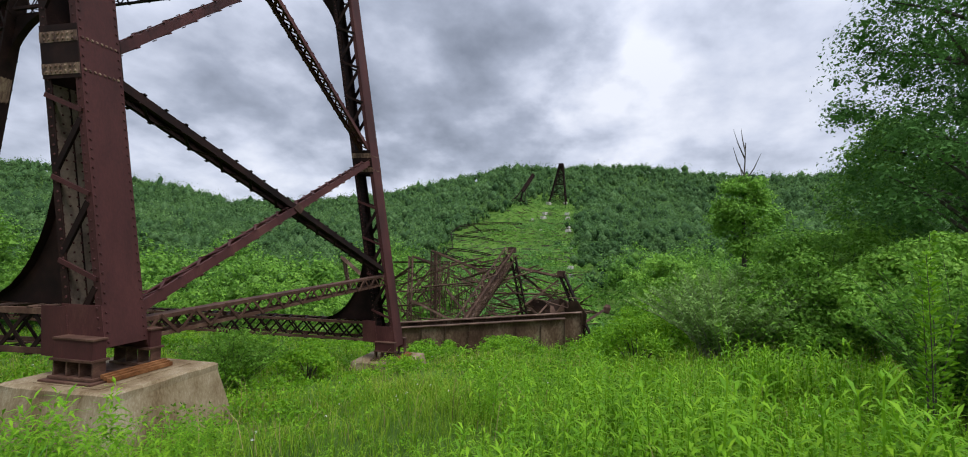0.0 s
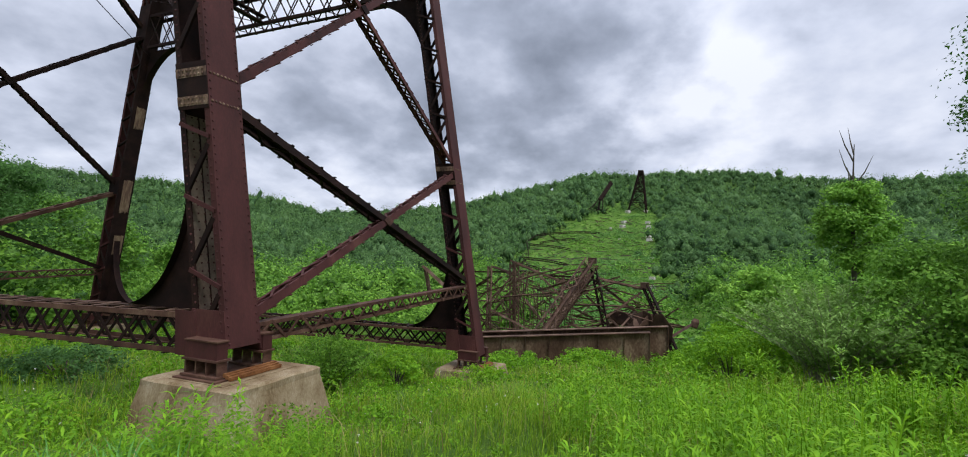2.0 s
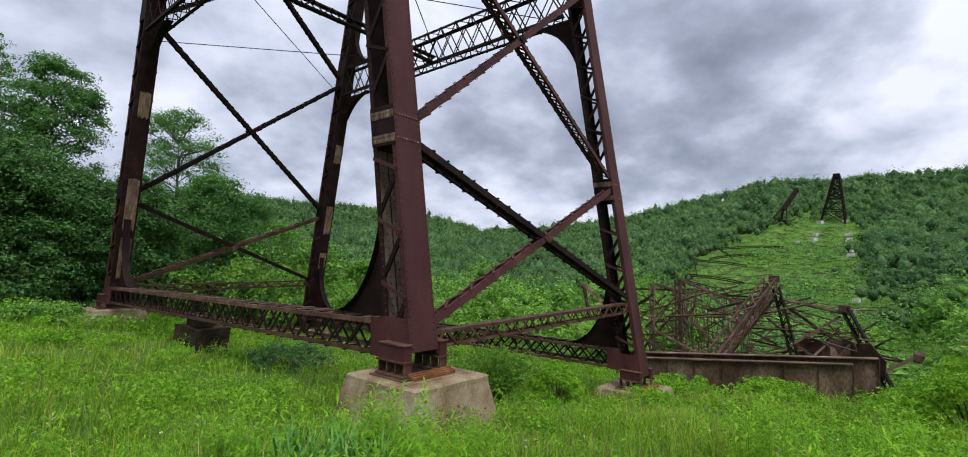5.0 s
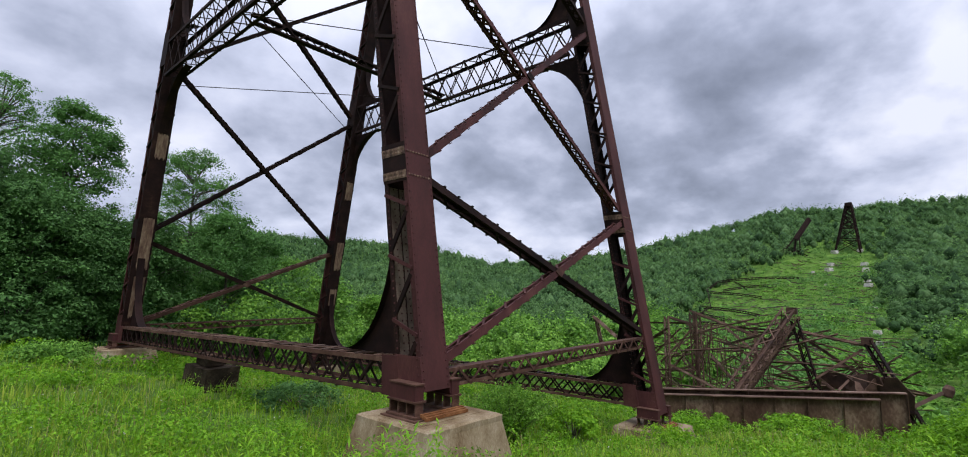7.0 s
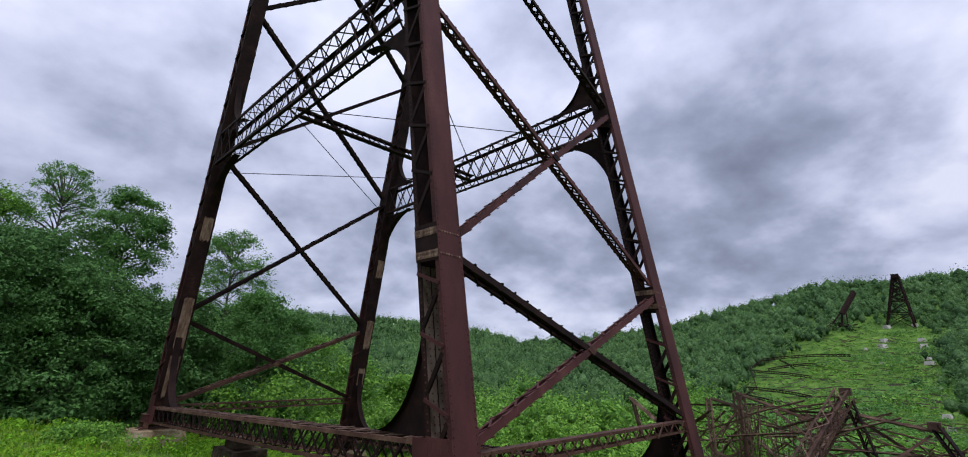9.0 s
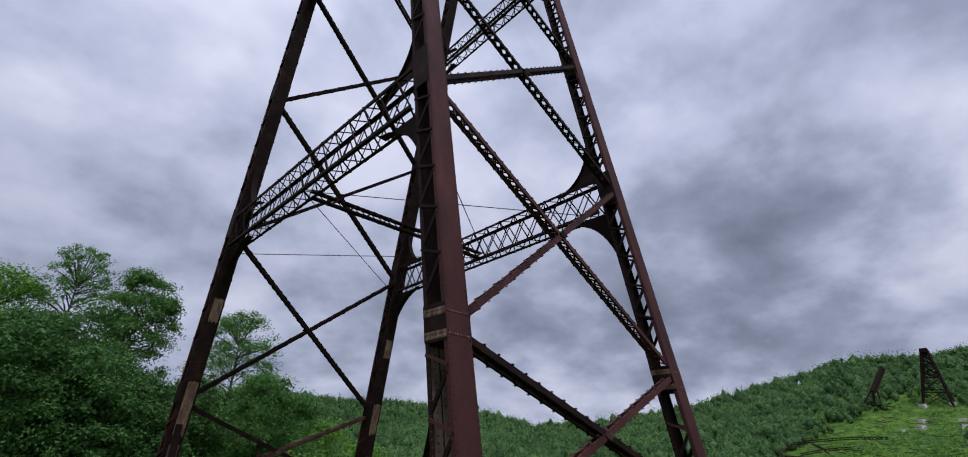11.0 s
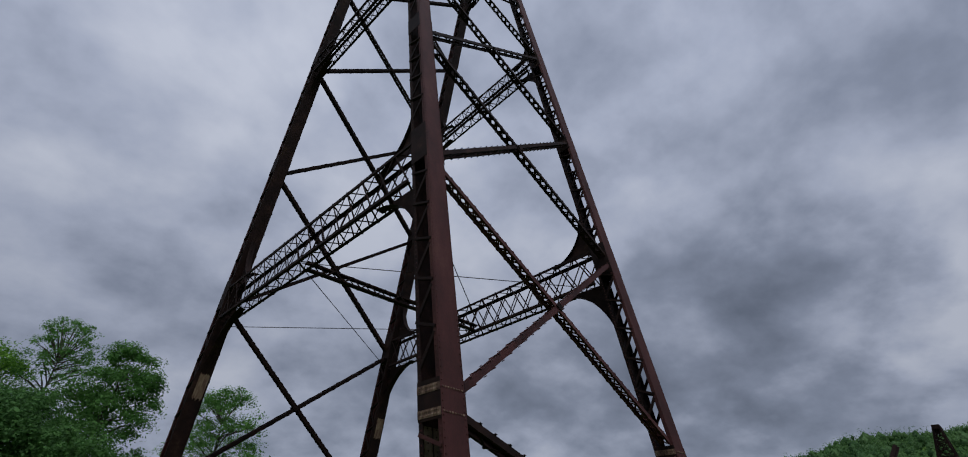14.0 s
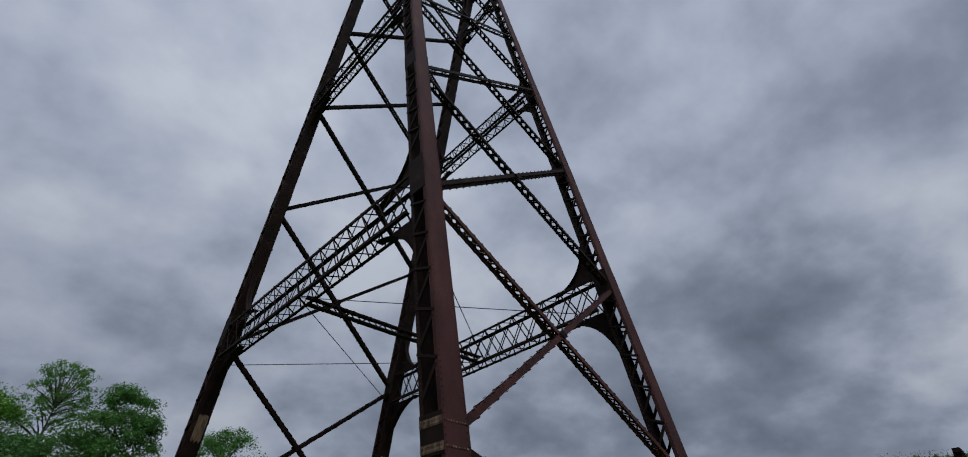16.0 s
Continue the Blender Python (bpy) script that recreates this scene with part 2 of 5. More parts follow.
PETAL = leaf_material("white_petals", (0.5, 0.5, 0.42), (0.65, 0.65, 0.58), (0.75, 0.75, 0.7), 0.3)
# Extra blue in the far leaves and crowns paints in the haze of distance.
FOREST = material("hazy_hillside_foliage", [(0.36, (0.04897, 0.1027, 0.03674)), (0.5, (0.1045, 0.2053, 0.06532)), (0.64, (0.1871, 0.3233, 0.09798))], scale=0.03, rough=(0.5, 0.7), bump=0.0, fine=0.35, island=0.1, leaf=0.42, spec=0.04)
# Crown bodies are darker than their leaves: the shade in the gaps is painted.
CROWN = material("hazy_shaded_hillside_crowns", [(0.37, (0.02552, 0.05722, 0.02195)), (0.5, (0.05103, 0.1033, 0.03696)), (0.63, (0.08928, 0.159, 0.05775))], scale=0.3, rough=(0.85, 1.0), bump=1.0, fine=1.3, island=0.2, grain=0.7, spec=0.04)
VALLEY = material("shaded_valley_crowns", [(0.37, (0.045, 0.1131, 0.02548)), (0.5, (0.099, 0.2102, 0.04368)), (0.63, (0.165, 0.3117, 0.06188))], scale=0.4, rough=(0.85, 1.0), bump=1.0, fine=2.2, island=0.3, grain=0.5, spec=0.04)


# ---- mesh helpers ----
class Solid:
    """Collects boxes, plates and prisms in world coordinates for one mesh."""

    def __init__(self):
        self.v, self.f = [], []

    def quadbox(self, corners):
        b = len(self.v)
        self.v += [tuple(c) for c in corners]
        self.f += [(b, b + 3, b + 2, b + 1), (b + 4, b + 5, b + 6, b + 7), (b, b + 1, b + 5, b + 4), (b + 1, b + 2, b + 6, b + 5), (b + 2, b + 3, b + 7, b + 6), (b + 3, b, b + 4, b + 7)]

    def box(self, lo, hi):
        (a, b, c), (d, e, f) = lo, hi
        self.quadbox([(a, b, c), (d, b, c), (d, e, c), (a, e, c), (a, b, f), (d, b, f), (d, e, f), (a, e, f)])

    def bar(self, p, q, w, h, n=(0, 0, 1)):
        """A bar from p to q: w across, h along the normal n."""
        p, q = Vector(p), Vector(q)
        d = (q - p).normalized()
        s = d.cross(Vector(n))
        if s.length < 1e-4:
            s = d.cross(Vector((1, 0.3, 0.1)))
        s.normalize()
        u = s.cross(d)
        s, u = s * w / 2, u * h / 2
        self.quadbox([p - s - u, p + s - u, q + s - u, q - s - u, p - s + u, p + s + u, q + s + u, q - s + u])

    def prism(self, loop, off):
        """A plate: a flat loop of points, thickened by the vector off."""
        b, k, off = len(self.v), len(loop), Vector(off)
        self.v += [tuple(Vector(p) - off / 2) for p in loop] + [tuple(Vector(p) + off / 2) for p in loop]
        for i in range(k):
            j = (i + 1) % k
            self.f.append((b + i, b + j, b + k + j, b + k + i))
        self.f += [tuple(b + i for i in range(k))[::-1], tuple(b + k + i for i in range(k))]

    def tube(self, pts, radii, sides=8):
        b = len(self.v)
        pts = [Vector(p) for p in pts]
        for i, (p, r) in enumerate(zip(pts, (float(v) for v in radii))):
            d = (pts[min(i + 1, len(pts) - 1)] - pts[max(i - 1, 0)]).normalized()
            s = d.cross(Vector((0.31, 0.95, 0.05))).normalized()
            u = s.cross(d)
            for k in range(sides):
                a = 2 * math.pi * k / sides
                self.v.append(tuple(p + r * (math.cos(a) * s + math.sin(a) * u)))
        for i in range(len(pts) - 1):
            for k in range(sides):
                j = (k + 1) % sides
                self.f.append((b + i * sides + k, b + i * sides + j, b + (i + 1) * sides + j, b + (i + 1) * sides + k))
        self.f.append(tuple(b + (len(pts) - 1) * sides + k for k in range(sides)))

    def channel(self, p, q, width, flange, t, n, open_to):
        """One rolled channel from p to q: its web is width wide with normal n, its flanges reach along open_to * n."""
        p, q, n = Vector(p), Vector(q), Vector(n).normalized()
        d = (q - p).normalized()
        s = d.cross(n).normalized()
        u = s.cross(d) * open_to
        w, f = width / 2, flange
        prof = [(-w, 0), (w, 0), (w, f), (w - t, f), (w - t, t), (-w + t, t), (-w + t, f), (-w, f)]
        b, k = len(self.v), len(prof)
        for c in (p, q):
            self.v += [tuple(c + s * x + u * y) for x, y in prof]
        for i in range(k):
            j = (i + 1) % k
            self.f.append((b + i, b + j, b + k + j, b + k + i))
        for o in (0, k):
            self.f += [(b + o + 0, b + o + 5, b + o + 6, b + o + 7), (b + o + 0, b + o + 1, b + o + 4, b + o + 5), (b + o + 1, b + o + 2, b + o + 3, b + o + 4)]

    def angle(self, p, q, leg, t, s, u):
        """One rolled angle from p to q with legs along the vectors s and u."""
        p, q, s, u = Vector(p), Vector(q), Vector(s), Vector(u)
        prof = [(0, 0), (leg, 0), (leg, t), (t, t), (t, leg), (0, leg)]
        b, k = len(self.v), 6
        for c in (p, q):
            self.v += [tuple(c + s * x + u * y) for x, y in prof]
        for i in range(k):
            j = (i + 1) % k
            self.f.append((b + i, b + j, b + k + j, b + k + i))
        for o in (0, k):
            self.f += [(b + o, b + o + 1, b + o + 2, b + o + 3), (b + o, b + o + 3, b + o + 4, b + o + 5)]

    def rivet(self, p, n, r=0.026):
        p, n = Vector(p), Vector(n).normalized()
        s = n.orthogonal().normalized()
        u = n.cross(s)
        b = len(self.v)
        for rad, out in ((r, 0.0), (0.7 * r, 0.6 * r)):
            for k in range(6):
                a = math.pi * k / 3
                self.v.append(tuple(p + n * out + rad * (math.cos(a) * s + math.sin(a) * u)))
        for k in range(6):
            j = (k + 1) % 6
            self.f.append((b + k, b + j, b + 6 + j, b + 6 + k))
        self.f.append(tuple(b + 6 + k for k in range(6)))


ORIGIN = {}


def thing(name, at, label, category, group="", kind=""):
    ob = new(name)
    ob.empty_display_size = 0.3
    ob.location = at
    ORIGIN[ob.name] = Vector(at)
    return tagged(ob, label, category, group, kind)


def mesh_of(name, solid, origin=(0, 0, 0), mat=None, smooth=False):
    me = bpy.data.meshes.new(name)
    o = Vector(origin)
    me.from_pydata([(x - o[0], y - o[1], z - o[2]) for x, y, z in solid.v], [], solid.f)
    if mat:
        me.materials.append(mat)
    if smooth:
        me.polygons.foreach_set("use_smooth", [True] * len(me.polygons))
    me.update()
    return me


def part(name, solid, mat, parent, label="", kind="", smooth=False):
    """One mesh, given in world coordinates, under a thing or a part."""
    o = ORIGIN[parent.name]
    ob = new(name, mesh_of(name, solid, o, mat, smooth))
    ob.parent = parent
    ORIGIN[ob.name] = o
    return tagged(ob, label, kind=kind)


def single(name, solid, mat, label, category, group="", kind="", at=(0, 0, 0), smooth=False):
    ob = new(name, mesh_of(name, solid, at, mat, smooth))
    ob.location = at
    ORIGIN[ob.name] = Vector(at)
    return tagged(ob, label, category, group, kind)


UNIT = {}


def piece(name, p, q, w, h, n, mat, parent):
    """A straight piece from p to q as an object of its own; alike pieces share one mesh."""
    key = (name, mat.name, round(w, 3), round(h, 3))
    if key not in UNIT:
        s = Solid()
        s.bar((-0.5, 0, 0), (0.5, 0, 0), w, h)
        UNIT[key] = mesh_of(name, s, (0, 0, 0), mat)
    ob = new(name, UNIT[key])
    ob.parent = parent
    p, q = Vector(p) - ORIGIN[parent.name], Vector(q) - ORIGIN[parent.name]
    d = (q - p).normalized()
    s = d.cross(Vector(n)).normalized()
    u = s.cross(d)
    m = Matrix((d * (q - p).length, -s, u)).transposed().to_4x4()
    m.translation = (p + q) / 2
    ob.matrix_basis = m
    return ob


def faces_mesh(name, verts, faces_n, mat):
    """A large mesh from arrays: verts (n, 3); faces are runs of faces_n vertices."""
    me = bpy.data.meshes.new(name)
    n = len(verts)
    me.vertices.add(n)
    me.vertices.foreach_set("co", np.asarray(verts, np.float32).ravel())
    k = n // faces_n
    me.loops.add(n)
    me.loops.foreach_set("vertex_index", np.arange(n, dtype=np.int32))
    me.polygons.add(k)
    me.polygons.foreach_set("loop_start", np.arange(0, n, faces_n, dtype=np.int32))
    me.materials.append(mat)
    me.update(calc_edges=True)
    return me


def indexed_mesh(name, verts, faces, mat):
    """A large smooth mesh of triangles from arrays that share their corners."""
    me = bpy.data.meshes.new(name)
    me.vertices.add(len(verts))
    me.vertices.foreach_set("co", np.asarray(verts, np.float32).ravel())
    me.loops.add(faces.size)
    me.loops.foreach_set("vertex_index", faces.astype(np.int32).ravel())
    me.polygons.add(len(faces))
    me.polygons.foreach_set("loop_start", np.arange(0, faces.size, 3, dtype=np.int32))
    me.polygons.foreach_set("use_smooth", np.ones(len(faces), bool))
    me.materials.append(mat)
    me.update(calc_edges=True)
    return me


# ---- ground ----
SKY_AZ = [-180, -60, -20.9, -11.95, -4.1, 0.9, 4.85, 9.75, 13.1, 22.45, 33.1, 39.95, 45.8, 53.7, 63.5, 89, 180]
SKY_EL = [6, 7.7, 7.71, 8.44, 9.49, 9.5, 9.43, 9.62, 8.57, 6.51, 4.74, 4.04, 5.31, 6.46, 6.41, 6.4, 6]
TILT_AZ, TILT = [-180, -60, -21, 0, 22, 40, 54, 64, 90, 180], [0, 1.4, 1.4, 1.1, 0.7, 0.39, 0, -0.3, -0.6, 0]
EYE_X, EYE_Y = -7.9, -8.4
CREST = 420.0


def smooth_step(a, b, v):
    u = np.clip((v - a) / (b - a), 0, 1)
    return u * u * (3 - 2 * u)


def ground(x, y):
    """Height of the ground: the meadow slopes to the valley floor, and the far hill rises behind it."""
    x, y = np.asarray(x, float), np.asarray(y, float)
    near = -0.62 - 0.17 * np.clip(x, -30, 60) + np.where(y < 0, -0.1 * np.clip(y, -30, 0), 0.012 * np.clip(y, 0, 40))
    near = near + 0.06 * np.sin(x * 0.9 + 1.3 * np.sin(y * 0.5)) + 0.05 * np.sin(y * 1.1 + x * 0.4)
    near = near + 0.152 + 0.0277 * np.clip(x, -30, 60) - 0.0141 * np.clip(y, -30, 40)
    dx, dy = x - EYE_X, y - EYE_Y
    d, a = np.hypot(dx, dy), np.degrees(np.arctan2(dy, dx))
    crest = 3 + CREST * np.tan(np.radians(np.interp(a, SKY_AZ, SKY_EL))) - 7.2
    u = np.clip((d - 90) / (CREST - 90), 0, 1)
    base = -10 + 90 * np.tan(np.radians(np.interp(a, TILT_AZ, TILT)))
    far = base + (crest - base) * u ** 1.85 + 2.5 * np.sin(x * 0.021 + 1) * np.sin(y * 0.027) * np.clip(u * 4, 0, 1)
    far = far - smooth_step(CREST, 900, d) * 25
    return near + (far - near) * smooth_step(38, 92, d)


def gz(x, y):
    return float(ground(x, y))


def build_ground():
    rings = np.concatenate([[0.0], 0.6 * 1.068 ** np.arange(0, 130)])
    rings = rings[rings < 3000]
    seg = 288
    a = np.linspace(0, 2 * np.pi, seg, endpoint=False)
    xs, ys = EYE_X + rings[1:, None] * np.cos(a), EYE_Y + rings[1:, None] * np.sin(a)
    zs = ground(xs, ys)
    s = Solid()
    s.v = [(EYE_X, EYE_Y, gz(EYE_X, EYE_Y))] + list(zip(xs.ravel().tolist(), ys.ravel().tolist(), zs.ravel().tolist()))
    for k in range(seg):
        s.f.append((0, 1 + k, 1 + (k + 1) % seg))
    for r in range(len(rings) - 2):
        for k in range(seg):
            j = (k + 1) % seg
            b = 1 + r * seg
            s.f.append((b + k, b + seg + k, b + seg + j, b + j))
    single("ground", s, GROUND, "green grassy meadow sloping into a wooded valley", "ground", kind="structure", smooth=True)


build_ground()

# ---- the standing trestle tower ----
W, S = 24.02, 0.1725
HALF, OUT, INN, KNEE = 0.4, 0.3, 0.57, 0.17
XA, XB, XC, XD = -0.03, 11.94, -0.01, 11.75
M1, G1, M2, G2, M3, G3, TOP = 6.5, 15.75, 25.1, 34.9, 44.0, 53.0, 60.0
# the joints of each leg, from the bottom strut up
LV = {"a": (1.73, 6.49, 15.6, 24.72, 34.13, 42.83, 51.4, 58.4), "b": (1.95, 6.79, 15.97, 25.5, 35.45, 44.86, 54.23, 60.6),
      "c": (1.45, 6.2, 15.55, 24.8, 34.2, 43.0, 51.9, 58.6), "d": (1.6, 6.38, 15.55, 24.85, 34.4, 43.5, 52.7, 59.4)}
tower = thing("trestle_tower", (6.0, W / 2, 0), "tall riveted steel railway trestle tower, oxide-red paint, on concrete footings", "bridge tower")


def axis(x, side, z, dy=0.0):
    """A point of a leg: side 0 leans towards +y, side 1 towards -y; dy runs from the outside inwards."""
    y = z * S + dy
    return Vector((x, y - 0.1 if side == 0 else W - y, z))


def build_leg(x0, side, z0, rivets_to, shift=0.0):
    OUT, INN = 0.3 - shift, 0.57 + shift
    sg = 1 if side == 0 else -1
    ny = Vector((0, -sg, S)).normalized()
    s = Solid()
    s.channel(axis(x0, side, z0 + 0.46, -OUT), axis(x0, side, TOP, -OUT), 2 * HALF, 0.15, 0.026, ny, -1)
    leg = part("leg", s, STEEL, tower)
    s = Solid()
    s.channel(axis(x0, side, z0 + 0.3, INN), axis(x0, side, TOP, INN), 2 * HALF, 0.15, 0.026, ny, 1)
    # The shade inside the leg is put into this channel's darker colour.
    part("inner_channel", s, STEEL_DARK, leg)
    if rivets_to > 33:
        s = Solid()
        xa, xb, dy = x0 - HALF + 0.06, x0 + HALF - 0.06, INN - 0.03
        s.prism([axis(xa, side, 1.95, dy), axis(xb, side, 1.95, dy), axis(xb, side, M1 - 0.5, dy), axis(xa, side, M1 - 0.5, dy)], (0, 0.02, 0))
        part("inner_plate", s, STEEL_IN, leg, "grimy brown riveted plate inside the leg")
    # tie plates where braces and girders meet the leg, and the solid foot
    for sx in (-1, 1):
        x = x0 + sx * (HALF + 0.012)
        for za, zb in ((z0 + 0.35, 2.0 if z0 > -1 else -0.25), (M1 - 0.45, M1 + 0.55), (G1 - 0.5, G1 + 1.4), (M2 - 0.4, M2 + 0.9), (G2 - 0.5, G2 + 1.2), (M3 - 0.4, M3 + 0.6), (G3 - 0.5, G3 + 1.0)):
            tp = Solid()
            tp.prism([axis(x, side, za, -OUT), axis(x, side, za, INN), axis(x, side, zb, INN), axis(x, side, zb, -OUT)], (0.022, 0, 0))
            # Plates above the foot take the darker steel.
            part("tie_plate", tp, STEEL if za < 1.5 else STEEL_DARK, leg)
    # N-shaped lacing riveted on over the two open faces, its shaded bars coloured darker
    z = z0 + 1.75
    while z < TOP - 1.5:
        if not any(abs(z - 0.5 - g) < 1.1 for g in (M1, G1 + 0.4, M2, G2 + 0.3, M3, G3)):
            for sx in (-1, 1):
                x = x0 + sx * (HALF + 0.018)
                n = (sx, 0, 0)
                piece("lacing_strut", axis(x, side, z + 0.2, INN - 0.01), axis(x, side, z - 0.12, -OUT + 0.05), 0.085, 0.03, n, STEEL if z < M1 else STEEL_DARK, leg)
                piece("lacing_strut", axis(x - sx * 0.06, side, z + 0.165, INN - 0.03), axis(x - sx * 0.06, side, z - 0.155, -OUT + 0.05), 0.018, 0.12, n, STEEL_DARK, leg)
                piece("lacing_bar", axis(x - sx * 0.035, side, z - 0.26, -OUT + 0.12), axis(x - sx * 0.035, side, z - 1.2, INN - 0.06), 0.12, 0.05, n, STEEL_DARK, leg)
        z += 1.5
    # rivet rows along the outer plate, and inside the lowest stretch
    rv = Solid()
    z = z0 + 0.55
    while z < rivets_to:
        for sx in (-1, 1):
            rv.rivet(axis(x0 + sx * (HALF - 0.05), side, z, -OUT - 0.004), ny)
            low = 0.024 if z < (2.0 if z0 > -1 else -0.25) else 0.0
            rv.rivet(axis(x0 + sx * (HALF + low), side, z + 0.07, -OUT + 0.09), (sx, 0, 0))
            rv.rivet(axis(x0 + sx * (HALF + low), side, z + 0.07, INN - 0.09), (sx, 0, 0))
        if z < M1 - 0.5 and rivets_to > 20:
            for k in range(5):
                rv.rivet(axis(x0 - 0.3 + 0.14 * k, side, z, INN - 0.045), ny, 0.022)
        z += 0.17
    part("riveting", rv, STEEL, leg, kind="stuff")
    if rivets_to > 20:
        sp = Solid()
        for zz in (M1 - 0.28, M1 + 0.32):
            for k in range(8):
                sp.rivet(axis(x0 - 0.33 + 0.09 * k, side, zz, -OUT - 0.004), ny, 0.03)
            for k in range(7):
                for e in (-0.05, 0.05):
                    sp.rivet(axis(x0 - HALF - 0.032, side, zz + e, -OUT + 0.1 + 0.11 * k), (-1, 0, 0), 0.03)
            band = Solid()
            x = x0 - HALF - 0.027
            band.prism([axis(x, side, zz - 0.1, -OUT), axis(x, side, zz - 0.1, INN), axis(x, side, zz + 0.1, INN), axis(x, side, zz + 0.1, -OUT)], (0.01, 0, 0))
            part("splice_plate", band, BARE, leg, "tan worn splice plate")
        part("splice_riveting", sp, BARE, leg, "pale worn rivet heads", kind="stuff")
    if rivets_to > 33:
        up = Solid()
        for i in range(13):
            for k in range(5):
                up.rivet(axis(x0 - 0.3 + 0.12 * k, side, G2 - 0.5 + 0.13 * i, -OUT - 0.004), ny, 0.036)
        part("splice_riveting", up, BARE, leg, "pale worn rivet heads", kind="stuff")
    return leg


legs = {}
for key, x0, side, z0, rv in (("a", XA, 0, 0.82, 36.0), ("b", XB, 0, -1.55, 30.0), ("c", XC, 1, 0.32, 9.0), ("d", XD, 1, -1.73, 9.0)):
    legs[key] = build_leg(x0, side, z0, rv)
    # worn pale stretches that the paint has left, on the faces towards the bent
    if key in "cd":
        for za, zb in (((1.9, 4.0), (4.4, 7.1), (10.3, 11.6)) if key == "c" else ((5.0, 6.9), (2.5, 3.6), (10.0, 11.2))):
            worn = Solid()
            rw = random.Random(int(za * 10) + ord(key))
            xs = [x0 - HALF + 0.2 + 0.0255 * i for i in range(21)]
            low = [axis(x, side, za + rw.uniform(-0.1, 0.1), INN + 0.02) for x in xs]
            high = [axis(x, side, zb + rw.uniform(-0.05, 0.05), INN + 0.02) for x in xs[::-1]]
            worn.prism(low + high, (0, 0.012, 0))
            part("worn_plate", worn, WORN, legs[key], "pale streaked plate with the paint worn off")


def build_foot(x0, side, z0, shift=0.0):
    """The shoe: a base plate, shelf angles and stiffener ribs on both open sides, and the bearing bars."""
    sg = 1 if side == 0 else -1
    s = Solid()
    c = axis(x0, side, z0 + 0.2)
    y0, y1 = c.y - OUT * sg + shift, c.y + INN * sg + shift
    ya, yb = min(y0, y1), max(y0, y1)
    s.box((x0 - 0.8, ya - 0.12, z0), (x0 + 0.8, yb + 0.12, z0 + 0.045))
    part("base_plate", s, FOOT, tower)
    for sx in (-1, 1):
        xa, xb = x0 + sx * (HALF + 0.03), x0 + sx * (HALF + 0.27)
        lo, hi = min(xa, xb), max(xa, xb)
        for nm, za, zb, e in (("shoe_box", 0.4, 0.72, 0.0), ("shelf_angle", 0.72, 0.75, 0.02), ("shelf_angle", 0.36, 0.4, 0.04), ("shoe_sole", 0.06, 0.1, 0.05)):
            shoe = Solid()
            shoe.box((lo - e, ya + 0.02 - e, z0 + za), (hi + e, yb - 0.02 + e, z0 + zb))
            part(nm, shoe, STEEL if nm == "shoe_box" else FOOT, tower)
        for k in range(4):
            y = ya + 0.02 + (yb - ya - 0.04) * k / 3
            piece("stiffener", ((lo + hi) / 2, y, z0 + 0.05), ((lo + hi) / 2, y, z0 + 0.37), 0.22, 0.03, (0, 1, 0), FOOT, tower)
    for k in range(3):
        y = y0 - sg * (0.05 + 0.07 * k)
        piece("bearing_bar", (x0 - 0.55, y, z0 + 0.11 - 0.025 * k), (x0 + 0.72, y, z0 + 0.11 - 0.025 * k), 0.06, 0.07, (0, 0, 1), ORANGE, tower)


for x0, side, z0, sh in ((XA, 0, 0.72, 0), (XB, 0, -1.6, 0), (XC, 1, 0.27, 0), (XD, 1, -1.78, 0)):
    build_foot(x0, side, z0, sh)


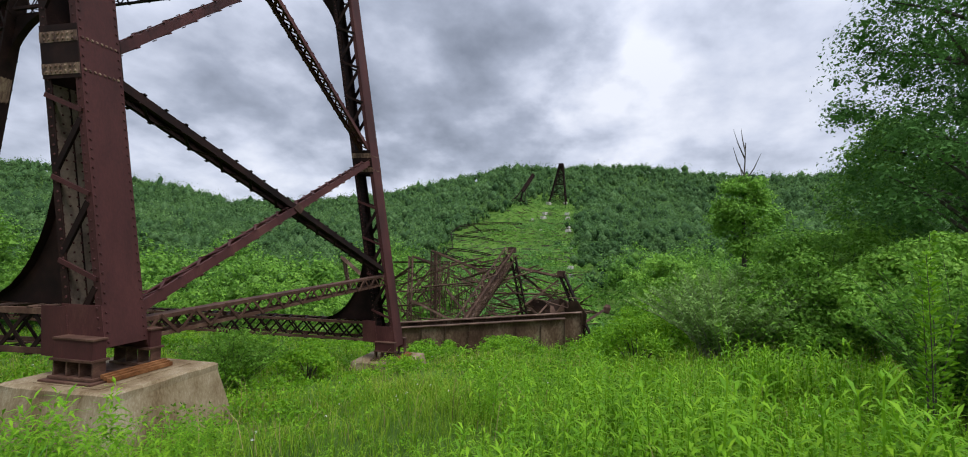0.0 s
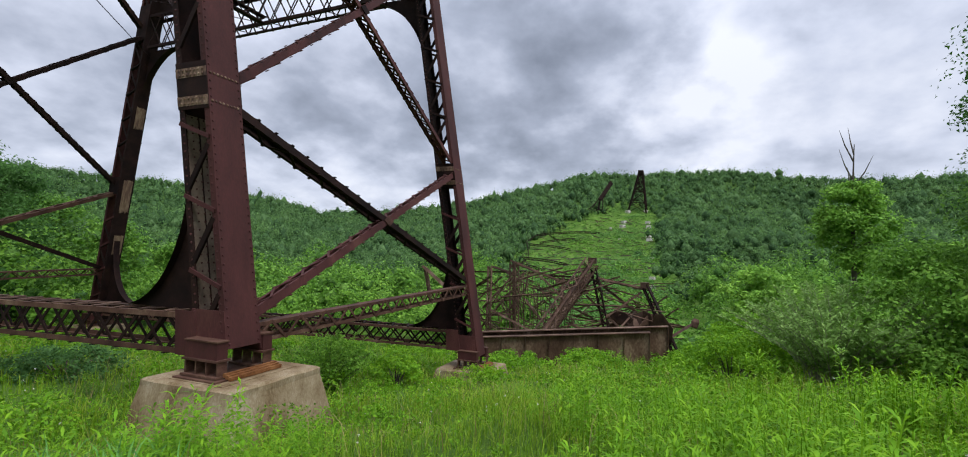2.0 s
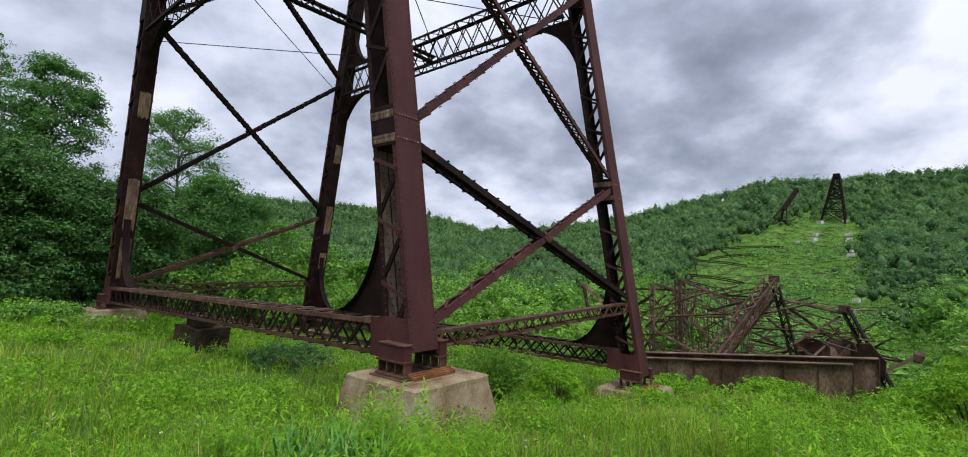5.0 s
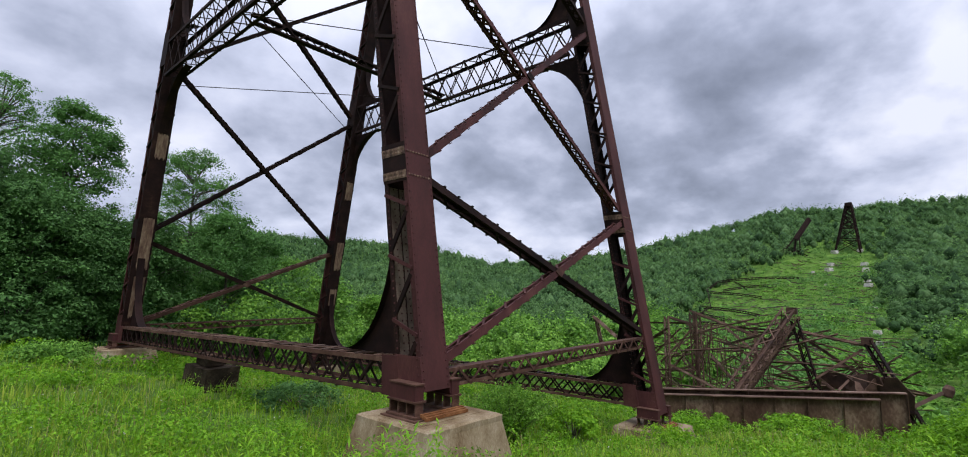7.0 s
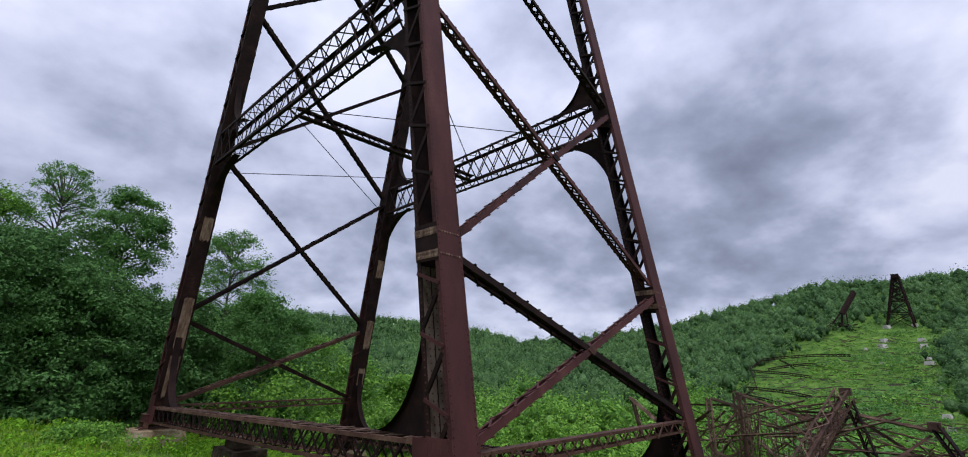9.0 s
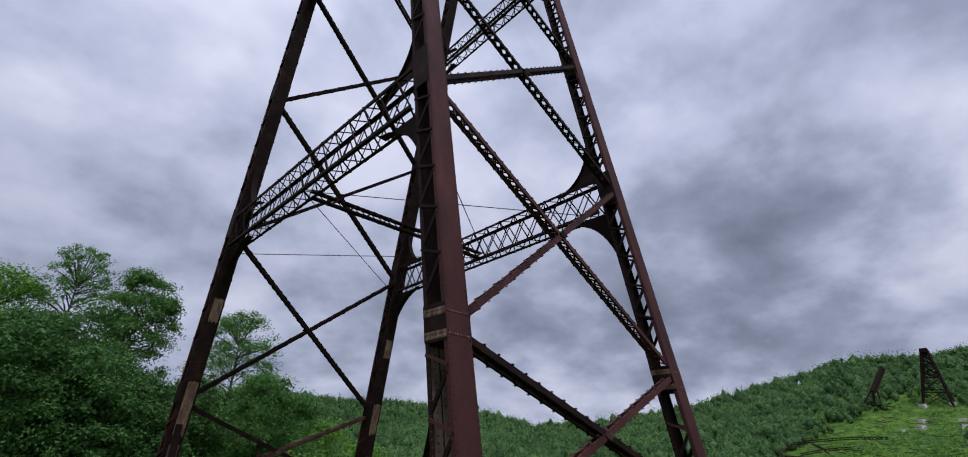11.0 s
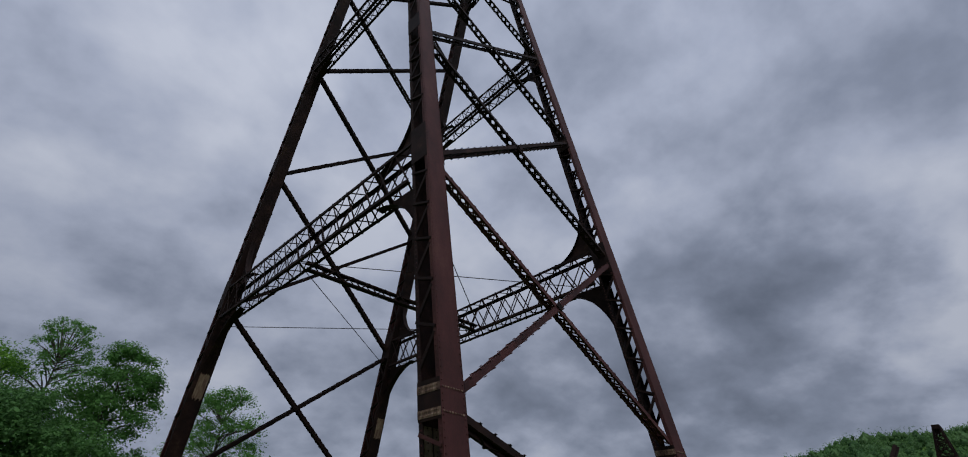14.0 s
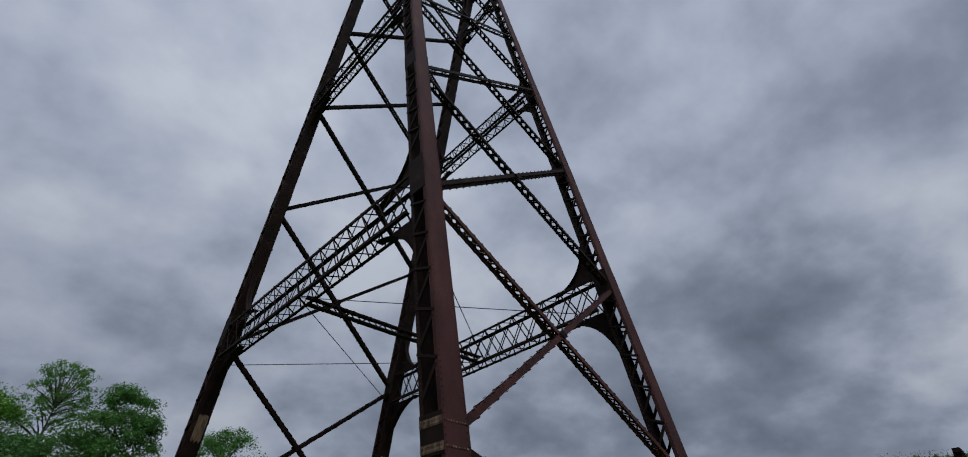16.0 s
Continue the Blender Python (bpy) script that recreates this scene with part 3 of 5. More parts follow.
def build_brace(p, q, nrm, h=0.3, d=0.42, pitch=0.55, singles=False, cross=False, name="diagonal_brace", owner=None, mat=None, straps=True):
    """A brace of two channels whose webs stand h high and d apart, laced over and under."""
    owner, mat = owner or tower, mat or STEEL
    p, q, nrm = Vector(p), Vector(q), Vector(nrm).normalized()
    dr = (q - p).normalized()
    up = nrm.cross(dr).normalized()
    nrm = dr.cross(up).normalized()
    s = Solid()
    s.channel(p + nrm * d / 2, q + nrm * d / 2, h, 0.08, 0.02, nrm, -1)
    br = part(name, s, mat, owner)
    s = Solid()
    s.channel(p - nrm * d / 2, q - nrm * d / 2, h, 0.08, 0.02, nrm, 1)
    part("inner_channel", s, mat, br)
    ln = (q - p).length
    k = max(2, round(ln / pitch))
    lac = Solid()
    for f in (-1, 1):
        o = up * (f * (h / 2 + 0.012))
        for i in range(k):
            a, b = p + dr * (ln * i / k), p + dr * (ln * (i + 1) / k)
            sides = ((1, -1),) if i % 2 else ((-1, 1),)
            if cross:
                sides = ((1, -1), (-1, 1))
            for ea, eb in sides:
                u, v = a + o + nrm * (ea * d / 2), b + o + nrm * (eb * d / 2)
                if singles:
                    piece("lacing_bar", u, v, 0.06, 0.016, up, mat, br)
                else:
                    lac.bar(u, v, 0.06, 0.016, up)
    if not singles:
        part("lacing", lac, mat, br, kind="stuff")
    if straps:
        ties = Solid()
        for i in range(k + 1):
            a = p + dr * (ln * i / k)
            for e in (-1, 1):
                for f in (-1, 1):
                    c = a + nrm * (e * d / 2) + up * (f * (h / 2 + 0.022))
                    ties.bar(c - dr * 0.035, c + dr * 0.035, 0.07, 0.018, up)
        part("strapping", ties, mat, br, kind="stuff")
    return br


for side in (0, 1):
    nrm = Vector((0, -1, S) if side == 0 else (0, 1, S)).normalized()
    xl, xr = ((XA, XB), (XC, XD))[side]
    left, right = (("a", "b"), ("c", "d"))[side]
    for k in range(7):
        near = side == 0 and k < 2
        low, high = [LV[i][k] + (0.35 if k else 0.1) for i in (left, right)], [LV[i][k + 1] - 0.3 for i in (left, right)]
        for z0, z1 in ((low[0], high[1]), (high[0] - (0.3 if side == 0 and k else 0.0), low[1])):
            # Upper braces are coloured dark for their shade against the bright sky.
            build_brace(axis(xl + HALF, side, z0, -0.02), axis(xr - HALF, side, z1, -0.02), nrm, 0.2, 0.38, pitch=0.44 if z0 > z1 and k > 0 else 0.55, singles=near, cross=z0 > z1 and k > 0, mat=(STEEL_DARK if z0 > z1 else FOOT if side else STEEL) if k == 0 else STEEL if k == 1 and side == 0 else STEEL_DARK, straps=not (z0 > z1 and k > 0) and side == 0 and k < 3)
        mid = axis((xl + xr) / 2, side, (sum(low) + sum(high)) / 4, -0.02)
        for e in (-1, 1):
            g = Solid()
            c = mid + nrm * (e * 0.215)
            g.prism([c + Vector(v) for v in ((-0.26, 0, 0), (0, -0.03 * (-1 if side == 0 else 1) * -1, -0.18), (0.26, 0, 0), (0, 0.03 * (1 if side == 0 else -1), 0.18))], nrm * 0.02)
            part("cross_plate", g, FOOT if k == 0 else STEEL_DARK, tower)
    # the low longitudinal strut between the two legs
    build_brace(axis(xl + HALF, side, 1.45 if side == 0 else 1.25, 0.0), axis(xr - HALF, side, 1.62 if side == 0 else 1.45, 0.0), (0, 0, 1), 0.3, 0.42, pitch=0.45, singles=side == 0, name="bottom_strut", straps=False, mat=FOOT)


def build_girder(xs, za, zb, pitch, arch_lo, arch_hi, singles=False, drop=0.0, mat=None, steep=1.25):
    """A portal girder of a bent: two latticed planes, laced over and under, with curved knee plates."""
    zc = (za + zb) / 2
    y0, y1 = zc * S + INN, W - zc * S - INN

    def gx(y):
        return xs[0] + (xs[1] - xs[0]) * y / W

    girder = None
    for e in (-1, 1):
        for z, up in ((za, 1), (zb, -1)):
            c = Solid()
            o = e * HALF
            c.angle((gx(y0) + o, y0, z), (gx(y1) + o, y1, z - drop), 0.11 if mat else 0.15, 0.022, (-e, 0, 0), (0, 0, up))
            if girder is None:
                girder = part("portal_girder", c, mat or STEEL_DARK, tower)
            else:
                part("chord", c, mat or STEEL_DARK, girder)
    lac = Solid()
    k = max(2, round((y1 - y0) / pitch))
    for i in range(k):
        a, b = y0 + (y1 - y0) * i / k, y0 + (y1 - y0) * (i + 1) / k
        for e in (-1, 1):
            xa, xb = gx(a) + e * (HALF - 0.03), gx(b) + e * (HALF - 0.03)
            da, db = drop * i / k, drop * (i + 1) / k
            for u, v in (((xa, a, za - da), (xb, b, zb - db)), ((xa, a, zb - da), (xb, b, za - db))):
                if singles and e < 0:
                    piece("lattice_bar", u, v, 0.075, 0.02, (1, 0, 0), STEEL_DARK, girder)
                else:
                    lac.bar(u, v, 0.07, 0.02, (1, 0, 0))
        m = (a + b) / 2
        for z in (za - 0.02, zb + 0.02):
            for (ea, ya), (eb, yb) in (((-1, a), (1, m)), ((1, m), (-1, b))):
                u, v = (gx(ya) + ea * HALF, ya, z - drop * (ya - y0) / (y1 - y0)), (gx(yb) + eb * HALF, yb, z - drop * (yb - y0) / (y1 - y0))
                if singles and z > za:
                    piece("lacing_bar", u, v, 0.08, 0.018, (0, 0, 1), RUST, girder)
                else:
                    lac.bar(u, v, 0.07, 0.018, (0, 0, 1))
    part("lattice", lac, STEEL_DARK, girder, kind="stuff")
    # curved knee plates at both ends
    for side in (0, 1):
        for up, r in ((1, arch_hi), (-1, arch_lo)):
            if not r:
                continue
            zb0 = (zb if up > 0 else za) - (drop if side else 0)
            loop = [axis(0, side, zb0, INN - 0.05), axis(0, side, zb0, INN + r)]
            for i in range(1, 13):
                t = math.pi / 2 * i / 12
                loop.append(axis(0, side, zb0 + up * r * steep * (1 - math.cos(t)), INN + r * (1 - math.sin(t))))
            loop.append(axis(0, side, zb0 + up * r * steep, INN - 0.05))
            knee = Solid()
            knee.prism([Vector((gx(v.y), v.y, v.z)) for v in loop], (0.024, 0, 0))
            part("knee_plate", knee, STEEL_DARK, girder)
            rim = Solid()
            b = loop[1:-1]
            for v in b:
                rim.v += [(gx(v.y) - KNEE, v.y, v.z), (gx(v.y) + KNEE, v.y, v.z)]
            rim.f = [(2 * i, 2 * i + 1, 2 * i + 3, 2 * i + 2) for i in range(len(b) - 1)]
            part("knee_flange", rim, STEEL_DARK, girder, smooth=True)
    return girder


build_girder((XA, XC), 1.08, 1.9, 0.78, 0, 2.6, singles=True, drop=0.5, mat=FOOT, steep=1.6)
build_girder((XB, XD), -0.9, -0.1, 0.78, 0, 2.6, drop=0.2, mat=FOOT, steep=1.6)
for xs, i, j in (((XA, XC), "a", "c"), ((XB, XD), "b", "d")):
    for k, below, above, pitch, lo, hi in ((2, 1.0, 1.0, 1.15, 2.6, 2.7), (4, 0.8, 0.9, 1.1, 1.9, 1.7), (6, 0.7, 0.7, 1.0, 1.2, 1.2)):
        build_girder(xs, LV[i][k] - below, LV[i][k] + above, pitch, lo, hi, drop=LV[i][k] - LV[j][k])
    cap = Solid()
    xm = sum(xs) / 2
    cap.box((xm - 0.5, W / 2 - 2.6, TOP - 0.2), (xm + 0.5, W / 2 + 2.6, TOP + 0.5))
    part("cap_beam", cap, STEEL_DARK, tower)
# girder ends are closed by web plates against the legs
for (xa, xc), lows, highs in (((XA, XC), (1.06, 0.56), (1.95, 1.45)), ((XB, XD), (-0.92, -1.12), (-0.05, -0.25))):
    for side, x0 in ((0, xa), (1, xc)):
        za, zb = lows[side], highs[side]
        for sx in (-1, 1):
            e = Solid()
            x = x0 + sx * (HALF + 0.026)
            e.prism([axis(x, side, za, INN - 0.1), axis(x, side, za, INN + 0.55), axis(x, side, zb, INN + 0.45), axis(x, side, zb, INN - 0.1)], (0.02, 0, 0))
            part("end_plate", e, STEEL, tower)
# struts between the girders' middles, and the thin tie rods in plan
near_z, far_z = (LV["a"][2] + LV["c"][2]) / 2 - 0.75, (LV["b"][2] + LV["d"][2]) / 2 - 0.75
build_brace((HALF - 0.15, W / 2, near_z), (12.0 - HALF, W / 2, far_z), (0, 0, 1), 0.3, 0.42, pitch=0.5, name="middle_strut", mat=STEEL_DARK, straps=False)
for p, q in ((axis(XC, 1, LV["c"][2] - 1.3, INN), (12.0, W / 2, far_z)), (axis(XA, 0, LV["a"][2] - 1.3, INN), (12.0, W / 2, far_z)), ((-0.15, W / 2, near_z), axis(XD, 1, LV["d"][2] - 1.3, INN)), ((-0.15, W / 2, near_z), axis(XB, 0, LV["b"][2] - 1.3, INN))):
    r = Solid()
    r.tube([p, q], [0.022, 0.022], 6)
    part("tie_rod", r, STEEL_DARK, tower)

# ---- footings ----


def build_pedestal(cx, cy, ztop, top, bottom, depth, label):
    """A battered concrete block with a worn, bevelled rim and a slightly uneven face."""
    s = Solid()
    rng = random.Random(int(cx * 7 + cy * 3 + 50))
    rows = [(ztop, top - 0.1), (ztop - 0.04, top), (ztop - 0.16, top + 0.02), (ztop - depth * 0.55, (top + bottom) / 2), (ztop - depth, bottom)]
    n = 6
    for z, w in rows:
        for side in range(4):
            for k in range(n):
                t = -1 + 2 * k / n
                px, py = ((t, -1), (1, t), (-t, 1), (-1, -t))[side]
                j = 0.012 if z < ztop else 0.0
                s.v.append((cx + px * w / 2 + rng.uniform(-j, j), cy + py * w / 2 + rng.uniform(-j, j), z + rng.uniform(-j, j)))
    m = 4 * n
    for r in range(len(rows) - 1):
        for k in range(m):
            q = (k + 1) % m
            s.f.append(((r + 1) * m + k, (r + 1) * m + q, r * m + q, r * m + k))
    s.f.append(tuple(range(m)))
    ob = single("pedestal", s, CONCRETE, label, "footing", "tower footings", at=(cx, cy, ztop - depth))
    pad = Solid()
    pad.box((cx - 0.98, cy - 0.75, ztop - 0.002), (cx + 0.9, cy + 0.62, ztop + 0.012))
    part("grout_pad", pad, CONCRETE, ob)
    return ob


build_pedestal(0.1, 0.15, 0.72, 2.3, 3.1, 1.9, "battered concrete footing stained brown under a tower leg")
build_pedestal(XB + 0.1, -0.1, -1.6, 2.3, 3.2, 1.9, "battered concrete footing half hidden in weeds")
build_pedestal(XC, W - 0.2, 0.27, 2.3, 3.2, 1.9, "battered concrete footing at the meadow's edge")
build_pedestal(XD, W + 0.3, -1.78, 2.3, 3.2, 1.9, "battered concrete footing under the far leg")

# ---- old stone pier under the bottom girder ----
PIER = 0.42


def build_stone_pier():
    t = thing("stone_pier", (0.6, 13.25, -1.2), "old dark stone block pier under the bottom girder", "pier")
    rng = random.Random(3)
    for zc, h, n in ((PIER - 0.92, 0.6, 2), (PIER - 0.31, 0.6, 2)):
        for k in range(n):
            s = Solid()
            w = 2.2 / n
            xa, ya = -0.2, 12.1 + k * w
            j = [rng.uniform(-0.05, 0.05) for _ in range(24)]
            c = []
            for i, (px, py, pz) in enumerate(((0, 0, 0), (1, 0, 0), (1, 1, 0), (0, 1, 0), (0, 0, 1), (1, 0, 1), (1, 1, 1), (0, 1, 1))):
                c.append((xa + px * 1.2 + j[i], ya + 0.02 + py * (w - 0.03) + j[8 + i], zc - h / 2 + pz * (h - 0.02) + j[16 + i] * 0.5))
            s.quadbox(c)
            part("stone_block", s, STONE, t)
    for k in range(3):
        s = Solid()
        s.box((0.0 + 0.04 * k, 12.6 + 0.46 * k, PIER), (0.62, 13.02 + 0.46 * k, PIER + 0.28))
        part("packing_block", s, STONE, t)
    for k in range(2):
        s = Solid()
        s.box((0.05, 12.75 + 0.6 * k, PIER + 0.28), (0.5, 13.1 + 0.6 * k, 0.86))
        part("bearing_block", s, RUST, t)


build_stone_pier()


# ---- fallen plate girders beside the wreck ----
def build_fallen_girder(p, q, depth, label, stiffeners):
    p, q = Vector(p), Vector(q)
    t = thing("fallen_girder", ((p.x + q.x) / 2, (p.y + q.y) / 2, min(p.z, q.z) - depth), label, "steel girder", "fallen plate girders")
    d = (q - p).normalized()
    n = Vector((-d.y, d.x, 0)).normalized()
    dn = Vector((0, 0, 1))
    web = Solid()
    web.bar(p - dn * depth / 2, q - dn * depth / 2, 0.03, depth, dn)
    part("web", web, GIRDER, t)
    for z, nm in ((0.0, "top_flange"), (-depth, "bottom_flange")):
        fl = Solid()
        fl.bar(p + dn * z, q + dn * z, 0.42, 0.05)
        part(nm, fl, RUST, t)
    for i in range(stiffeners + 1):
        c = p.lerp(q, i / stiffeners)
        for e in (-1, 1):
            piece("stiffener", c + n * 0.1 * e - dn * 0.03, c + n * 0.1 * e - dn * (depth - 0.03), 0.17, 0.03, d, GIRDER, t)
    return t


build_fallen_girder((19.08, 3.83, -1.84), (20.95, -6.90, -0.88), 1.95, "long rusted steel plate girder lying on edge in the grass", 8)
build_fallen_girder((20.50, 3.26, -1.66), (22.29, -7.80, -0.66), 2.2, "second rusted plate girder lying behind the first", 7)


# ---- the collapsed towers beyond ----
wreck = thing("collapsed_tower", (28.17, -0.12, -3.91), "heap of rusted, tangled steel legs and laced braces of collapsed towers", "wreckage")


def lattice_leg(p, q, w, d, nrm, bar=0.06, edge=0.13, mat=None):
    """A tower leg lying aslant: four corner angles with X lacing on all four sides."""
    p, q, nrm = Vector(p), Vector(q), Vector(nrm).normalized()
    dr = (q - p).normalized()
    up = nrm.cross(dr).normalized()
    nrm = dr.cross(up).normalized()
    leg = None
    for e in (-1, 1):
        for f in (-1, 1):
            s = Solid()
            o = up * (e * w / 2) + nrm * (f * d / 2)
            s.angle(p + o, q + o, edge, 0.025, up * -e, nrm * -f)
            if leg is None:
                leg = part("fallen_leg", s, mat or RUST, wreck)
            else:
                part("corner_angle", s, mat or RUST, leg)
    ln = (q - p).length
    for u, hu, v, hv in ((up, w, nrm, d), (nrm, d, up, w)):
        k = max(2, round(ln / (1.0 * hv)))
        for e in (-1, 1):
            for i in range(k):
                a, b = p + dr * (ln * i / k) + u * (e * hu / 2), p + dr * (ln * (i + 1) / k) + u * (e * hu / 2)
                for f in (-1, 1):
                    piece("lacing_bar", a + v * (f * hv / 2), b - v * (f * hv / 2), bar, 0.015, u, mat or RUST, leg)
    return leg


def fallen_leg(p, q, w, d, nrm):
    return lattice_leg(p, q, w, d, nrm)


def fallen_brace(p, q, h=0.2, d=0.28, nrm=(-0.9, 0.2, 0.35), pitch=0.5):
    return build_brace(p, q, nrm, h * 0.62, d * 0.9, pitch=pitch, name="fallen_brace", owner=wreck, mat=RUST, straps=False)


def fallen_bar(p, q, w=0.14):
    s = Solid()
    s.angle(p, q, w, 0.03, (0, 0.7, 0.7), (0.8, 0.4, -0.4))
    return part("fallen_angle", s, RUST, wreck)


fallen_leg((28.00, -2.58, 2.73), (23.61, 0.24, -2.52), 0.75, 0.85, (0.55, 0.75, 0.3))
fallen_leg((28.64, -2.37, 1.92), (24.42, -0.12, -2.30), 0.5, 0.6, (0.55, 0.75, 0.3))
build_brace((28.02, -2.73, 2.23), (27.14, -4.03, -2.85), (0, -0.9, 0.2), 0.5, 0.42, pitch=0.6, name="fallen_leg", owner=wreck, mat=STEEL_DARK)
build_brace((28.08, -6.27, 1.14), (26.16, -8.16, -2.72), (-0.2, -0.9, 0.4), 0.5, 0.42, pitch=0.45, name="fallen_leg", owner=wreck, mat=STEEL_DARK)
for c in ((28.00, -2.63, 2.82), (28.08, -6.21, 1.23)):
    s = Solid()
    s.box((c[0] - 0.25, c[1] - 0.28, c[2] - 0.2), (c[0] + 0.25, c[1] + 0.28, c[2] + 0.22))
    part("cap_block", s, RUST, wreck)
fallen_brace((29.00, 3.79, 2.57), (28.04, -1.28, 0.91), 0.2, 0.5)
fallen_brace((29.02, 5.41, 2.09), (30.05, 4.00, 1.57))
fallen_brace((29.01, 5.56, 2.14), (28.15, 5.24, -3.50), 0.25, 0.45, (-0.3, -0.9, 0))
fallen_bar((31.09, 7.88, 1.50), (30.05, 4.11, 1.66), 0.12)
fallen_bar((31.09, 1.76, 1.46), (30.08, -1.50, 1.47), 0.12)
fallen_brace((28.03, -2.88, 1.61), (28.09, -6.09, 1.00), 0.2, 0.3)
fallen_brace((28.04, -2.89, 1.42), (29.16, -5.61, -0.76), 0.22, 0.3)
fallen_bar((28.09, -6.05, 0.74), (27.09, -3.81, -1.03), 0.12)
fallen_brace((28.06, -2.23, 0.31), (27.12, -4.83, -1.80))
fallen_bar((26.08, -4.85, -1.53), (28.12, -5.64, -0.62), 0.12)
fallen_leg((29.01, 3.54, 2.49), (28.15, 3.11, -3.60), 0.5, 0.6, (-0.4, -0.9, 0))
fallen_bar((31.08, 3.34, 1.71), (30.20, 2.96, -3.37), 0.11)
fallen_brace((28.08, 5.09, -1.19), (26.06, 1.03, -2.29), 0.2, 0.4)
fallen_bar((29.03, 3.76, 1.41), (29.10, 5.44, -1.17), 0.10)
fallen_brace((30.11, 2.87, -0.45), (28.11, 0.82, -1.94))
fallen_brace((30.08, 2.18, 0.55), (28.11, -2.67, -1.25), 0.18, 0.4)
fallen_brace((27.08, -1.10, -1.61), (26.07, -2.77, -1.90), 0.18, 0.4)
fallen_bar((26.13, -7.98, -1.90), (28.19, -9.39, -1.17), 0.18)
fallen_brace((30.07, -0.12, 1.42), (29.14, -0.12, -1.89))
fallen_brace((31.09, 2.02, 1.45), (29.10, -0.82, -0.48))
fallen_brace((32.14, 13.16, 1.73), (31.13, 10.55, 0.21), 0.36, 0.5)
fallen_brace((32.14, 12.98, 1.57), (32.21, 12.38, -1.23), 0.3, 0.4)
s = Solid()
s.tube([(28.09, -9.34, -1.38), (28.19, -9.43, -1.04), (28.24, -9.50, -0.82)], [0.2, 0.27, 0.16], 9)
part("broken_bearing", s, RUST, wreck)


def scatter_wreck():
    rng = random.Random(11)
    for k in range(180):
        y = rng.uniform(-7.5, 7.5)
        top = 1.95 - 0.17 * abs(y - 1.0) - (0.9 if y < -4 else 0)
        x = rng.uniform(26.2, 34.7)
        z = rng.uniform(-3.4, top)
        ln = rng.uniform(1.4, 4.6)
        a, b = rng.uniform(-0.7, 0.7), rng.choice((-1, 1)) * rng.uniform(0.7, 1.0)
        tilt = rng.choice((rng.uniform(-0.35, 0.35), rng.uniform(-1.4, 1.4)))
        d = Vector((a, b, tilt)).normalized() * ln / 2
        p, q = Vector((x, y, z)) - d, Vector((x, y, z)) + d
        for e in (p, q):
            e.z = max(min(e.z, top + 0.3), -3.9)
        if rng.random() < 0.42:
            fallen_brace(p, q, rng.uniform(0.05, 0.09), rng.uniform(0.14, 0.24))
        else:
            fallen_bar(p, q, rng.uniform(0.04, 0.09))
    # thin bars left hanging from the chords
    for k in range(80):
        x, y = rng.uniform(26.3, 30.2), rng.uniform(-1.5, 5.0)
        top = 2.15 - 0.22 * abs(y - 2.6)
        p = Vector((x, y, rng.uniform(-1.2, top)))
        fallen_bar(p, p + Vector((rng.uniform(-0.3, 0.3), rng.uniform(-0.45, 0.45), -rng.uniform(1.0, 3.2))), rng.uniform(0.035, 0.06))
    # crumpled plates in the heap
    for k in range(16):
        y, x = rng.uniform(-7.6, -4.0), rng.uniform(26.3, 28.7)
        z = -1.65 + rng.uniform(-0.7, 0.7)
        s = Solid()
        c = Vector((x, y, z))
        u, v = Vector((rng.uniform(-0.4, 0.4), rng.uniform(-1, 1), rng.uniform(-0.5, 0.5))), Vector((rng.uniform(-0.3, 0.3), rng.uniform(-0.4, 0.4), rng.uniform(0.3, 0.7)))
        s.prism([c - u - v * 0.6, c + u - v, c + u * 1.1 + v * 0.7, c + v * 1.2, c - u * 0.8 + v * 0.5], u.cross(v).normalized() * 0.03)
        part("crumpled_plate", s, RUST, wreck)


scatter_wreck()


# ---- remains on the far slope ----
def polar(az, d, up=0.0):
    a = radians(0.985 * (az + 1.5) + 0.93)
    x, y = EYE_X + d * math.cos(a), EYE_Y + d * math.sin(a)
    return Vector((x, y, gz(x, y) + up))


slope_wreck = thing("hillside_wreckage", polar(10, 150), "long bent rusted tower legs lying across the grassy slope", "wreckage")


def bent_leg(a0, d0, a1, d1, bow, r, up0=1.5, up1=1.5):
    p, q = polar(a0, d0, up0), polar(a1, d1, up1)
    pts = []
    for i in range(13):
        t = i / 12
        c = p.lerp(q, t)
        c.z += bow * 4 * t * (1 - t)
        pts.append(c)
    for e in (-1, 1):
        s = Solid()
        s.tube([c + Vector((0, 0, e * 0.36)) for c in pts], [r * 0.6] * 13, 5)
        part("bent_leg", s, STEEL_DARK, slope_wreck)
    lac = Solid()
    for i in range(12):
        for j in range(2):
            c0, c1 = pts[i].lerp(pts[i + 1], j / 2), pts[i].lerp(pts[i + 1], (j + 1) / 2)
            lac.bar(c0 + Vector((0, 0, 0.34 if j else -0.34)), c1 + Vector((0, 0, -0.34 if j else 0.34)), 0.16, 0.12, (1, 0, 0))
    part("lacing", lac, STEEL_DARK, slope_wreck, kind="stuff")


bent_leg(13.1, 256, 5.76, 257, 0.8, 0.32, 3.6, 1.5)
